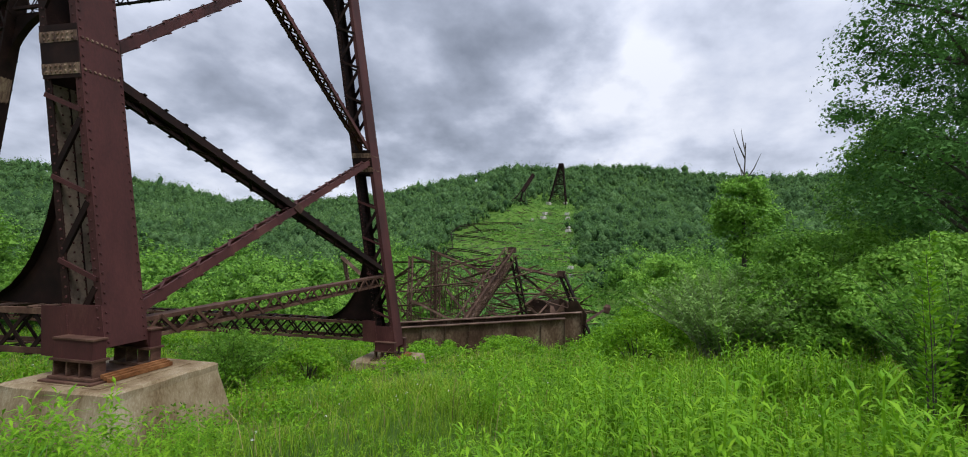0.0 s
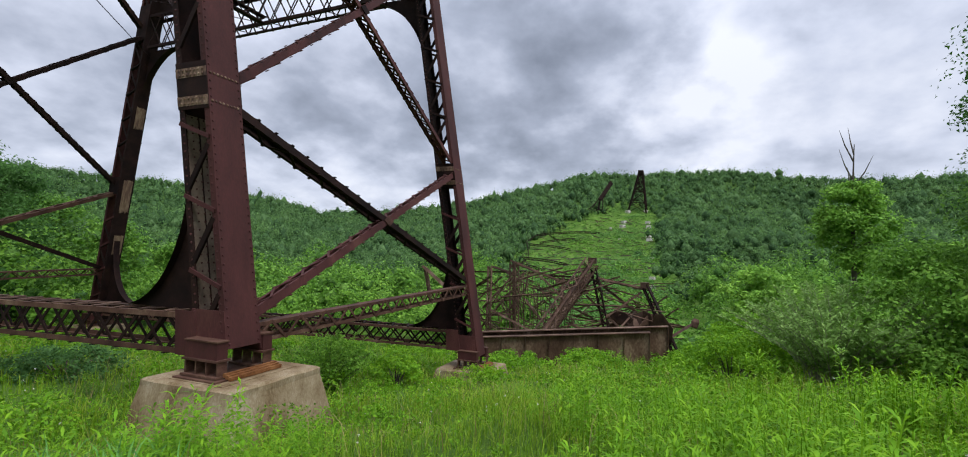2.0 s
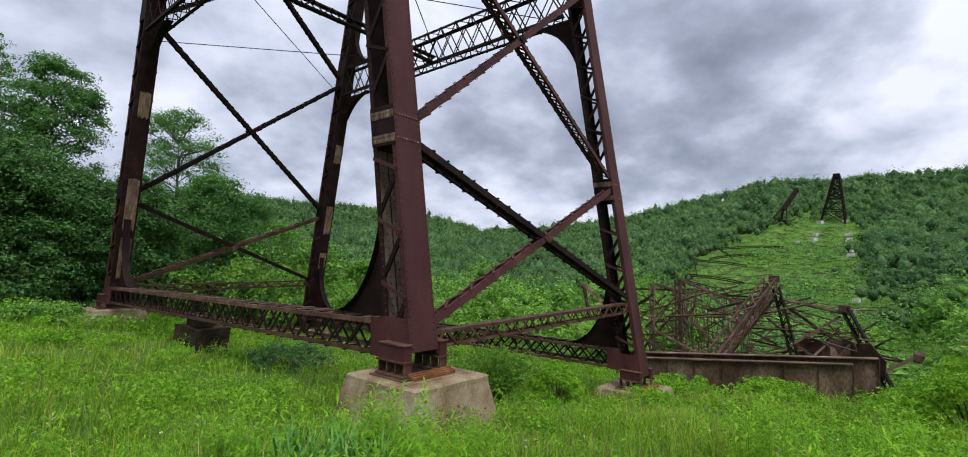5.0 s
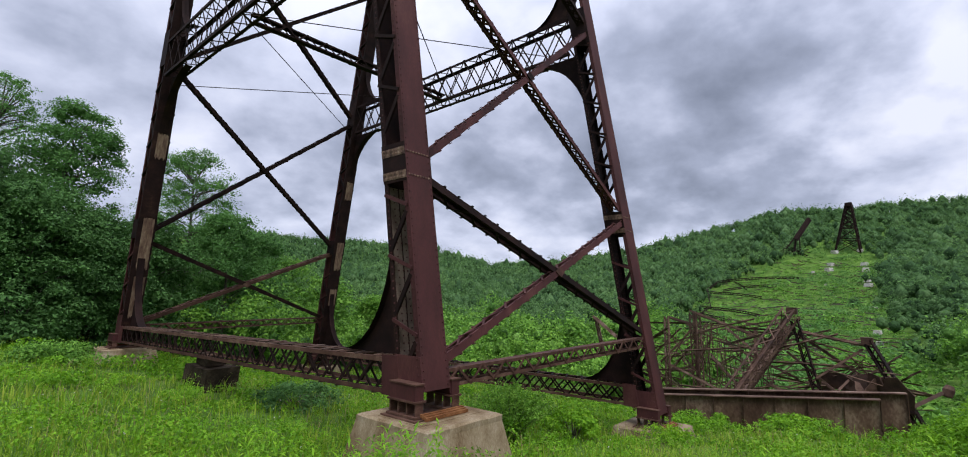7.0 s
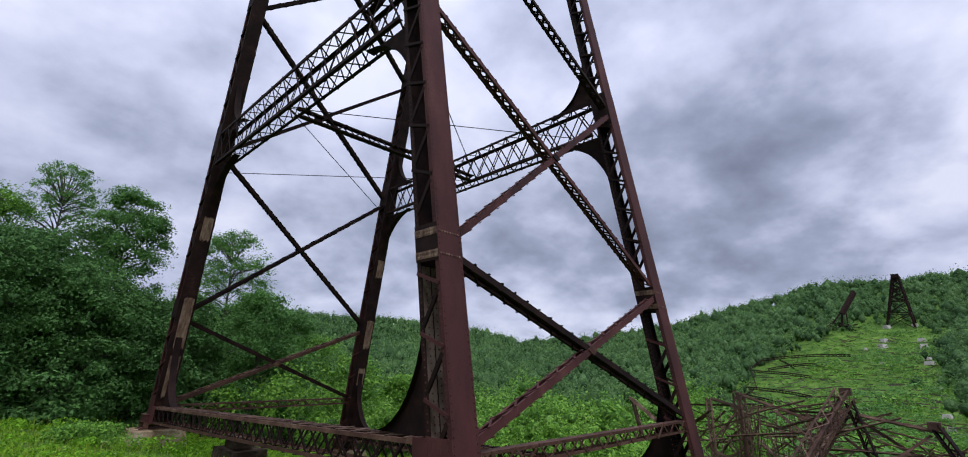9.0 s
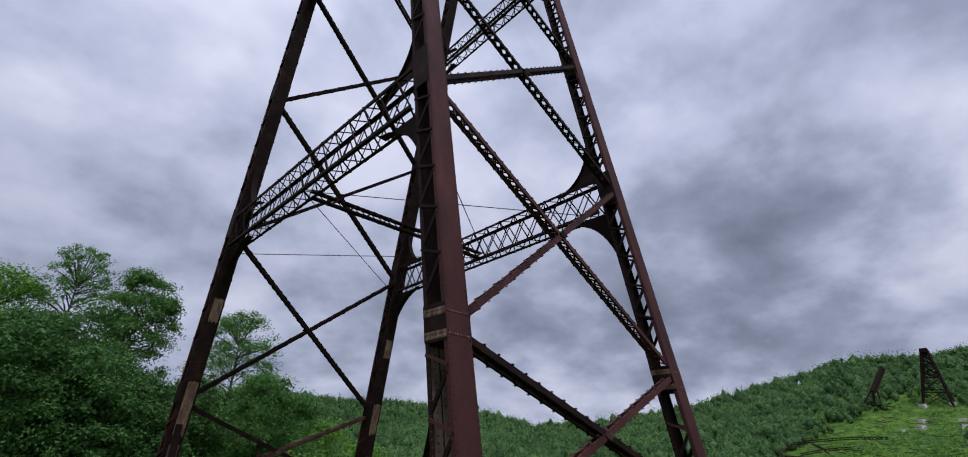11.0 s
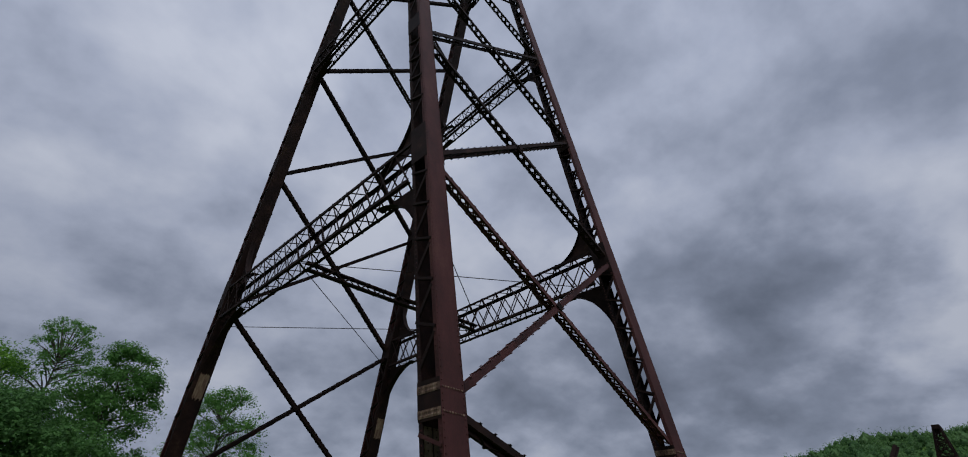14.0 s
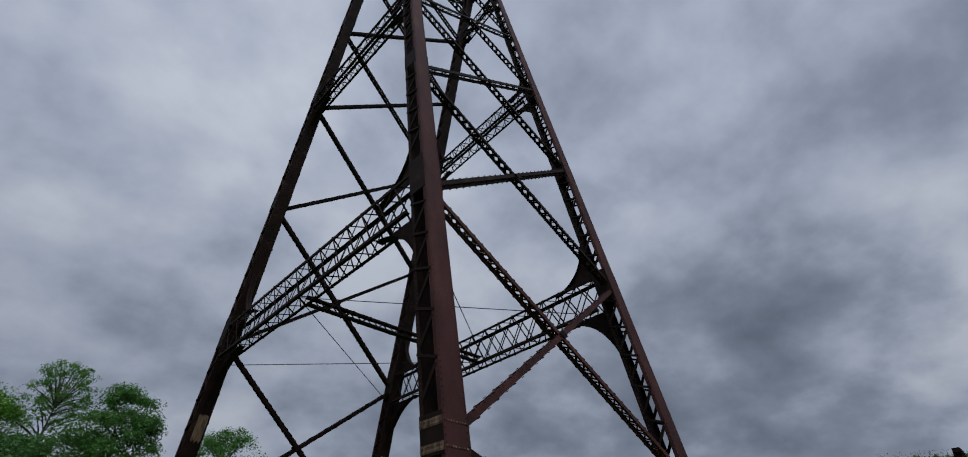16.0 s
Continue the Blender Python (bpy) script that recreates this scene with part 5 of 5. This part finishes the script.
def build_twigs(x, y, height, radius, twigs, leaf, mat, seed, label, bend=0.25, bark=BARK, thick=1.0, dense=0.0105, low=0.12):
    """A bush of slender arching twigs, each set all along with narrow leaves that point up the twig."""
    rng = np.random.default_rng(seed)
    z0 = gz(x, y) - 0.03
    t = thing("sapling", (x, y, z0), label, "sapling", RIGHT)
    quads, wood = [], Solid()
    for k in range(twigs):
        a, r = rng.uniform(0, 6.28), radius * math.sqrt(rng.random())
        foot = np.array([x + 0.3 * r * math.cos(a), y + 0.3 * r * math.sin(a), z0])
        h = height * rng.uniform(0.65, 1.0) * (1 - 0.3 * (r / radius) ** 2)
        out = np.array([math.cos(a), math.sin(a), 0]) * r
        f = np.linspace(0, 1, 9)[:, None]
        line = foot + np.array([0, 0, h]) * f + out * f ** 2 + rng.normal(size=3) * [bend, bend, 0] * f ** 2 * 0.5
        wood.tube([tuple(p) for p in line[::2]], [0.009 * thick, 0.008 * thick, 0.006 * thick, 0.004 * thick, 0.002 * thick], 4)
        n = int(h / dense)
        u = rng.uniform(low, 1.0, n)
        p = np.stack([np.interp(u, f[:, 0], line[:, i]) for i in range(3)], 1)
        b = rng.uniform(0, 6.28, n)
        d = np.stack([np.cos(b), np.sin(b), rng.uniform(0.2, 1.2, n)], 1)
        d /= np.linalg.norm(d, axis=1)[:, None]
        p = p + d * rng.uniform(0, 0.16 * thick, (n, 1)) * (1.15 - u[:, None])
        s = leaf * rng.uniform(0.7, 1.3, (n, 1))
        w = np.cross(d, rng.normal(size=(n, 3)))
        w *= 0.2 * s / (np.linalg.norm(w, axis=1)[:, None] + 1e-9)
        mid = p + d * s * 0.45 + [0, 0, 0.004]
        quads.append(np.stack([p, mid - w, p + d * s - [0, 0, 0.006], mid + w], axis=1).reshape(-1, 3))
    part("branchwork", wood, bark, t, kind="stuff")
    ob = new("foliage", faces_mesh("foliage", np.concatenate(quads), 4, mat))
    ob.parent = t
    ob.matrix_parent_inverse = Matrix.Translation((-x, -y, -z0))


build_twigs(10.5, -12.7, 3.3, 2.3, 170, 0.13, LEAF_GREY, 51, "grey-green willow bush with fine narrow leaves and pale stems", 0.5, PALE_BARK, 2.0, 0.014, 0.22)
build_twigs(0.60, -13.28, 2.5, 1.2, 100, 0.085, LEAF_MID, 54, "bushy young willow with narrow green leaves")
build_twigs(-0.67, -12.18, 3.2, 0.35, 5, 0.085, WEED, 55, "slender bright green willow sapling above the weeds")
build_twigs(-1.17, -12.61, 3.9, 0.3, 5, 0.085, WEED, 69, "tall slender bright green sapling above the thicket")
EDGE = "undergrowth at the wood's edge"
for k, (ux, uy, uh, ur) in enumerate(((-13.1, 29.6, 4.2, 3.0), (-8.5, 30.6, 4.6, 3.2), (-3.9, 31.0, 4.2, 3.0), (0.2, 33.0, 4.2, 3.0), (4.3, 35.5, 4.2, 3.2), (8.6, 37.0, 4.0, 3.2), (13.1, 36.0, 3.4, 3.0), (18.2, 34.4, 3.2, 3.0), (23.7, 32.9, 3.4, 3.2))):
    build_shrub(ux, uy, uh, ur, LEAF_DEEP, 0.12, 4600, 200 + k, "dense dark undergrowth along the edge of the wood", 30, EDGE)
UNDER = "low shrubs round the trestle"
build_twigs(4.77, 1.54, 2.0, 1.15, 150, 0.1, LEAF_SHRUB, 63, "bushy green shrub between the trestle legs", 0.3, thick=1.4, dense=0.012)
build_twigs(10.2, -1.5, 0.6, 1.0, 70, 0.11, WEED, 71, "leafy green weeds before the far footing", 0.3, thick=1.4, dense=0.012)
build_shrub(7.84, 1.06, 1.0, 1.0, WEED, 0.05, 5000, 64, "small green shrub under the bottom strut", 26, UNDER)
build_shrub(1.40, 8.16, 0.8, 1.4, LEAF_DEEP, 0.05, 4500, 65, "low dark green shrub beside the stone pier", 26, UNDER)
build_shrub(-3.24, 21.22, 0.7, 2.0, LEAF_MID, 0.06, 6000, 66, "bright leafy shrub before the far footing", 30, UNDER)
build_shrub(17.30, -0.43, 0.8, 1.5, WEED, 0.06, 4200, 67, "leafy weeds against the fallen girder", 26, UNDER)
build_shrub(18.02, -4.14, 0.75, 1.7, WEED, 0.06, 4200, 68, "leafy weeds against the fallen girder", 26, UNDER)


# ---- meadow ----
BLOCKED = ((0.0, 0.3, 1.5), (12.0, -0.1, 1.5), (0.0, 23.8, 1.5), (0.6, 13.25, 1.1))


def free_of_blocks(x, y):
    ok = np.ones(len(x), bool)
    for bx, by, r in BLOCKED:
        ok &= (np.abs(x - bx) > r) | (np.abs(y - by) > r)
    return ok


def patchy(x, y, k=0.35, ph=0.0):
    """A soft field from 0 to 1 that decides what grows where."""
    v = np.sin(k * x + 1.7 * np.sin(k * 0.8 * y + ph)) + np.sin(k * 1.3 * y + 1.3 * np.sin(k * 0.9 * x + 2 * ph)) + 0.5 * np.sin(2.9 * k * (x + y) + ph)
    return np.clip(0.5 + v / 5, 0, 1)


def spots(rng, n, r0, r1, az0, az1, power):
    d = r0 + (r1 - r0) * rng.random(n) ** power
    deg = rng.uniform(az0, az1, n)
    a = np.radians(deg)
    x, y = EYE_X + 0.2 + d * np.cos(a), EYE_Y - 0.05 + d * np.sin(a)
    return x, y, d, deg


def build_grass(count, r0, r1, seed, width, hscale, power, name, label, mat=None, thresh=0.0, az0=-62, az1=100):
    rng = np.random.default_rng(seed)
    x, y, d, deg = spots(rng, count, r0, r1, az0, az1, power)
    ok = free_of_blocks(x, y) & (patchy(x, y, 1.1, 5.0) + rng.uniform(-0.1, 0.1, len(x)) >= thresh)
    x, y, d = x[ok], y[ok], d[ok]
    n = len(x)
    h = hscale * rng.uniform(0.4, 1.15, n) * (0.3 + 1.05 * patchy(x, y, 0.8, 0.4))
    a = rng.uniform(0, 2 * np.pi, n)
    lean = rng.uniform(0.15, 1.0, n) * h
    z = ground(x, y)
    dx, dy = np.cos(a), np.sin(a)
    w = width * rng.uniform(0.6, 1.3, n)
    sx, sy = -dy * w, dx * w
    b0 = np.stack([x - sx, y - sy, z - 0.03], 1)
    b1 = np.stack([x + sx, y + sy, z - 0.03], 1)
    mx, my, mz = x + dx * lean * 0.35, y + dy * lean * 0.35, z + h * 0.62
    m0 = np.stack([mx - sx * 0.75, my - sy * 0.75, mz], 1)
    m1 = np.stack([mx + sx * 0.75, my + sy * 0.75, mz], 1)
    tx, ty, tz = x + dx * lean, y + dy * lean, z + h * np.where(lean > 0.45 * h, 0.86, 1.0)
    t0 = np.stack([tx - sx * 0.12, ty - sy * 0.12, tz], 1)
    t1 = np.stack([tx + sx * 0.12, ty + sy * 0.12, tz], 1)
    verts = np.stack([b0, b1, m1, m0, m0, m1, t1, t0], axis=1).reshape(-1, 3)
    ob = new(name, faces_mesh(name, verts, 4, mat or GRASS))
    tagged(ob, label, "grass", kind="stuff")


build_grass(30000, 1.7, 13, 71, 0.006, 0.52, 0.8, "meadow_grass", "tall uncut meadow grass, bright green with straw tips")
build_grass(32000, 11, 52, 72, 0.014, 0.6, 0.75, "far_meadow_grass", "tall uncut grass further down the meadow")
build_grass(9000, 1.0, 16, 75, 0.013, 0.4, 0.7, "trodden_grass", "shorter meadow grass round the standpoint", az0=100, az1=298)
build_grass(15000, 9, 25, 74, 0.011, 0.5, 0.85, "middle_grass", "uncut grass round the trestle legs")
build_grass(10000, 3, 26, 73, 0.006, 0.75, 0.7, "dry_grass", "sparse straw-coloured seed heads above the green grass", STRAW, 0.54)


def build_weeds(count, r0, r1, az0, az1, seed, height, leaf, per, name, label, mat, power=0.8, thresh=0.0, ph=0.0):
    """Upright leafy stems: narrow leaves in a spiral, drooping at the tip."""
    rng = np.random.default_rng(seed)
    many = 11
    x, y, d, deg = spots(rng, count // many, r0, r1, az0, az1, power)
    tall = rng.uniform(0.45, 1.3, len(x))
    tall, d = np.repeat(tall, many), np.repeat(d, many)
    ox, oy = rng.normal(size=len(d)) * height * 0.24, rng.normal(size=len(d)) * height * 0.24
    x, y = np.repeat(x, many) + ox, np.repeat(y, many) + oy
    away = np.hypot(ox, oy) / (height * 0.6)
    ok = free_of_blocks(x, y) & (patchy(x, y, 0.5, ph) + rng.uniform(-0.15, 0.15, len(x)) > thresh) & (np.hypot(x - EYE_X, y - EYE_Y) > r0 - 0.2)
    x, y, tall, away = x[ok], y[ok], tall[ok], away[ok]
    n = len(x)
    z = ground(x, y)
    tall = tall * (0.62 + 0.6 * patchy(x, y, 1.2, 1.5 + ph))
    h = height * tall * rng.uniform(0.7, 1.15, n) * np.clip(1.1 - 0.45 * away, 0.45, 1.1)
    lx, ly = rng.normal(size=n) * 0.15 * h, rng.normal(size=n) * 0.15 * h
    i = np.tile(np.arange(per), n)
    f = 0.12 + 0.88 * ((i + 0.5) / per) ** 0.8
    rep = lambda v: np.repeat(v, per)
    px, py, pz = rep(x) + rep(lx) * f, rep(y) + rep(ly) * f, rep(z) + rep(h) * f
    a = i * 2.4 + rep(rng.uniform(0, 6.28, n)) + rng.normal(size=n * per) * 0.25
    ln = leaf * rep(h / height) * rng.uniform(0.7, 1.25, n * per) * (1.15 - 0.55 * np.abs(f - 0.55))
    rise = np.where(f > 0.9, rng.uniform(0.3, 0.9, n * per), rng.uniform(-0.35, 0.35, n * per))
    dx, dy = np.cos(a), np.sin(a)
    w = ln * 0.105
    root = np.stack([px, py, pz], 1)
    mid = np.stack([px + dx * ln * 0.5, py + dy * ln * 0.5, pz + ln * (rise * 0.5 + 0.1)], 1)
    side = np.stack([-dy * w, dx * w, np.zeros_like(w)], 1)
    tip = np.stack([px + dx * ln, py + dy * ln, pz + ln * (rise - 0.12)], 1)
    leaves = np.stack([root, mid - side, tip, mid + side], axis=1).reshape(-1, 3)
    sw = 0.004 + 0.004 * (height > 0.7)
    b = np.stack([x, y, z - 0.02], 1)
    t = np.stack([x + lx, y + ly, z + h], 1)
    o = np.array([[sw, sw, 0]])
    stems = np.stack([b - o, b + o, t + o * 0.5, t - o * 0.5], axis=1).reshape(-1, 3)
    ob = new(name, faces_mesh(name, np.concatenate([leaves, stems]), 4, mat))
    tagged(ob, label, "weeds", kind="stuff")


build_weeds(2900, 2.0, 12, -62, 14, 81, 0.92, 0.115, 42, "goldenrod", "dense bright goldenrod stems with narrow leaves", WEED)
build_weeds(2900, 3.0, 16, -45, 100, 82, 0.5, 0.095, 24, "meadow_weeds", "mixed leafy weeds through the grass", WEED, thresh=0.36)
build_weeds(900, 4.0, 8.0, 40, 78, 83, 0.75, 0.12, 30, "near_weeds", "leafy weeds before the concrete footing", WEED)
build_weeds(3600, 13, 46, -50, 100, 84, 0.7, 0.17, 16, "far_weeds", "leafy weeds further down the meadow", WEED, thresh=0.4, ph=1.0)
build_weeds(44, 4.7, 5.3, 55, 62, 86, 1.0, 0.17, 36, "tall_goldenrod", "tall bright leafy stems before the footing", WEED)


def build_herbs():
    """Low leafy mounds through the whole meadow, between the grasses."""
    rng = np.random.default_rng(95)
    x, y, d, deg = spots(rng, 3600, 3.0, 38, -60, 100, 0.75)
    ok = free_of_blocks(x, y) & (patchy(x, y, 0.7, 2.0) > 0.38)
    x, y, d = x[ok], y[ok], d[ok]
    h = rng.uniform(0.16, 0.46, len(x)) * (0.6 + 0.6 * patchy(x, y, 0.4, 0.5))
    cs = np.stack([x, y, ground(x, y) + h * 0.5], 1)
    rs = np.stack([h * 1.1, h * 1.1, h * 0.6], 1)
    ob = new("meadow_herbs", faces_mesh("meadow_herbs", crown_cards(rng, cs, rs, 40, np.clip(0.012 + 0.0021 * d, 0.018, 0.07), 0.4, 0.5, 3), 3, WEED))
    tagged(ob, "low leafy herbs in mounds through the meadow", "herbs", kind="stuff")
    x, y, d, deg = spots(rng, 420, 7.0, 34, -58, 100, 0.8)
    ok = free_of_blocks(x, y) & (patchy(x, y, 0.45, 1.0) > 0.45)
    x, y, d = x[ok], y[ok], d[ok]
    h = rng.uniform(0.35, 0.85, len(x))
    cs = np.stack([x, y, ground(x, y) + h * 0.45], 1)
    rs = np.stack([h * rng.uniform(0.8, 1.5, len(x)), h * rng.uniform(0.8, 1.5, len(x)), h * 0.6], 1)
    big = new("leafy_mounds", faces_mesh("leafy_mounds", crown_cards(rng, cs, rs, 230, np.clip(0.014 + 0.0019 * d, 0.024, 0.07), 0.6, 0.55, 3), 3, WEED))
    tagged(big, "knee-high leafy mounds standing out of the meadow", "herbs", kind="stuff")
    fx, fy, d, deg = spots(rng, 420, 4.0, 24, -40, 95, 0.8)
    ok = free_of_blocks(fx, fy) & (patchy(fx, fy, 0.9, 4.0) > 0.52)
    fx, fy = fx[ok], fy[ok]
    cs = np.stack([fx, fy, ground(fx, fy) + rng.uniform(0.25, 0.55, len(fx))], 1)
    fl = new("wild_flowers", faces_mesh("wild_flowers", crown_cards(rng, cs, np.full((len(fx), 3), 0.02), 5, 0.016, 0.4, 0.3), 4, PETAL))
    tagged(fl, "tiny white wild flowers scattered through the meadow", "flowers", kind="stuff")


build_herbs()


def build_slope_scrub():
    """Low scrub and grass tufts over the cleared slope beyond the wreck."""
    rng = np.random.default_rng(91)
    n = 6500
    d = 45 + 300 * rng.random(n) ** 0.9
    deg = rng.uniform(-9, 20, n)
    keep = in_clearing(deg, d)
    d, a = d[keep], np.radians(deg[keep])
    x, y = EYE_X + d * np.cos(a), EYE_Y + d * np.sin(a)
    h = rng.uniform(0.4, 1.3, len(x)) * (0.4 + 1.2 * patchy(x, y, 0.08)) * np.where(rng.random(len(x)) < 0.06, 2.2, 1.0)
    cs = np.stack([x, y, ground(x, y) + h * 0.3], 1)
    rs = np.stack([h * 1.2, h * 1.2, h * 0.7], 1)
    dark = (patchy(x, y, 0.11, 3.0) + rng.uniform(-0.25, 0.25, len(x)) > 0.52)
    for name, pick, m, label in (("slope_scrub", ~dark, LEAF_MID, "bright green scrub and grass on the cleared slope"), ("slope_brush", dark, LEAF_BIRCH, "darker brush on the cleared slope")):
        up = 1.0 if m is LEAF_MID else 1.5
        ob = new(name, faces_mesh(name, crown_cards(rng, cs[pick], rs[pick] * up, 20, 0.14 * h[pick] + 0.14, 0.55, 0.45, 3), 3, m))
        tagged(ob, label, "scrub", kind="stuff")


build_slope_scrub()


def build_slope_debris():
    """Fallen timber and scattered bars lying over the cleared slope."""
    rng = np.random.default_rng(47)
    wood, iron = Solid(), Solid()
    for k in range(420):
        d, deg = rng.uniform(120, 300), rng.uniform(0, 17)
        if not in_clearing(np.array([deg]), np.array([d]))[0]:
            continue
        p = Vector((EYE_X + d * math.cos(radians(deg)), EYE_Y + d * math.sin(radians(deg)), 0))
        ln, a = rng.uniform(1.5, 6.0), rng.normal() * 0.5 + 1.5
        q = p + Vector((math.cos(a), math.sin(a), 0)) * ln
        p.z, q.z = gz(p.x, p.y) + rng.uniform(0.3, 0.8), gz(q.x, q.y) + rng.uniform(0.3, 1.0)
        (wood if k % 3 else iron).bar(p, q, rng.uniform(0.14, 0.3), rng.uniform(0.14, 0.3))
    single("fallen_timber", wood, BARK, "grey-brown fallen timber strewn over the cleared slope", "debris", kind="stuff")
    single("scattered_bars", iron, RUST, "rusted steel bars strewn over the cleared slope", "debris", kind="stuff")


build_slope_debris()


def build_blades():
    """A clump of broad, arching blades close before the footing."""
    rng = np.random.default_rng(33)
    quads = []
    for k in range(260):
        a = radians(rng.uniform(50, 62))
        d = rng.uniform(5.0, 6.4)
        x, y = -7.75 + d * math.cos(a), -8.1 + d * math.sin(a)
        z, h = gz(x, y) - 0.02, rng.uniform(0.5, 1.05)
        t = rng.uniform(0, 6.28)
        u = np.array([math.cos(t), math.sin(t), 0.0])
        w = np.array([-u[1], u[0], 0.0]) * rng.uniform(0.009, 0.017)
        reach = rng.uniform(0.15, 0.5) * h
        line = [np.array([x, y, z]) + u * reach * f ** 2 + np.array([0, 0, h * (1.15 * f - 0.35 * f ** 3)]) for f in (0, 0.3, 0.55, 0.8, 1.0)]
        wide = (0.7, 1.0, 0.9, 0.6, 0.05)
        for i in range(4):
            quads += [line[i] - w * wide[i], line[i] + w * wide[i], line[i + 1] + w * wide[i + 1], line[i + 1] - w * wide[i + 1]]
    ob = new("broad_grass_clump", faces_mesh("broad_grass_clump", np.array(quads), 4, BLADE))
    tagged(ob, "clump of broad arching grass blades before the footing", "grass", kind="stuff")


build_blades()


# ---- dark dry stalks standing in the near grass ----
def build_stalks():
    rng = random.Random(17)
    for az, d, h in ((38.5, 2.9, 0.75), (37.4, 3.0, 0.7), (36.6, 3.1, 0.62), (69.5, 3.2, 0.95), (68.6, 3.3, 0.8), (66.2, 3.4, 0.85), (62.0, 3.2, 0.7), (34.2, 3.4, 0.5)):
        a = radians(az)
        x, y = -7.7 + d * math.cos(a), -7.9 + d * math.sin(a)
        z = gz(x, y)
        s = Solid()
        u, v = rng.uniform(-0.06, 0.06), rng.uniform(-0.06, 0.06)
        s.tube([(x, y, z - 0.03), (x + u * 0.4, y + v * 0.4, z + h * 0.5), (x + u, y + v, z + h * 0.8), (x + u * 1.3, y + v * 1.3, z + h)], [0.006, 0.006, 0.011, 0.003], 6)
        single("seed_stalk", s, LEAF_DEEP, "thin dark green seed stalk rising from the grass", "stalk", "seed stalks in the grass", at=(x, y, z))


build_stalks()
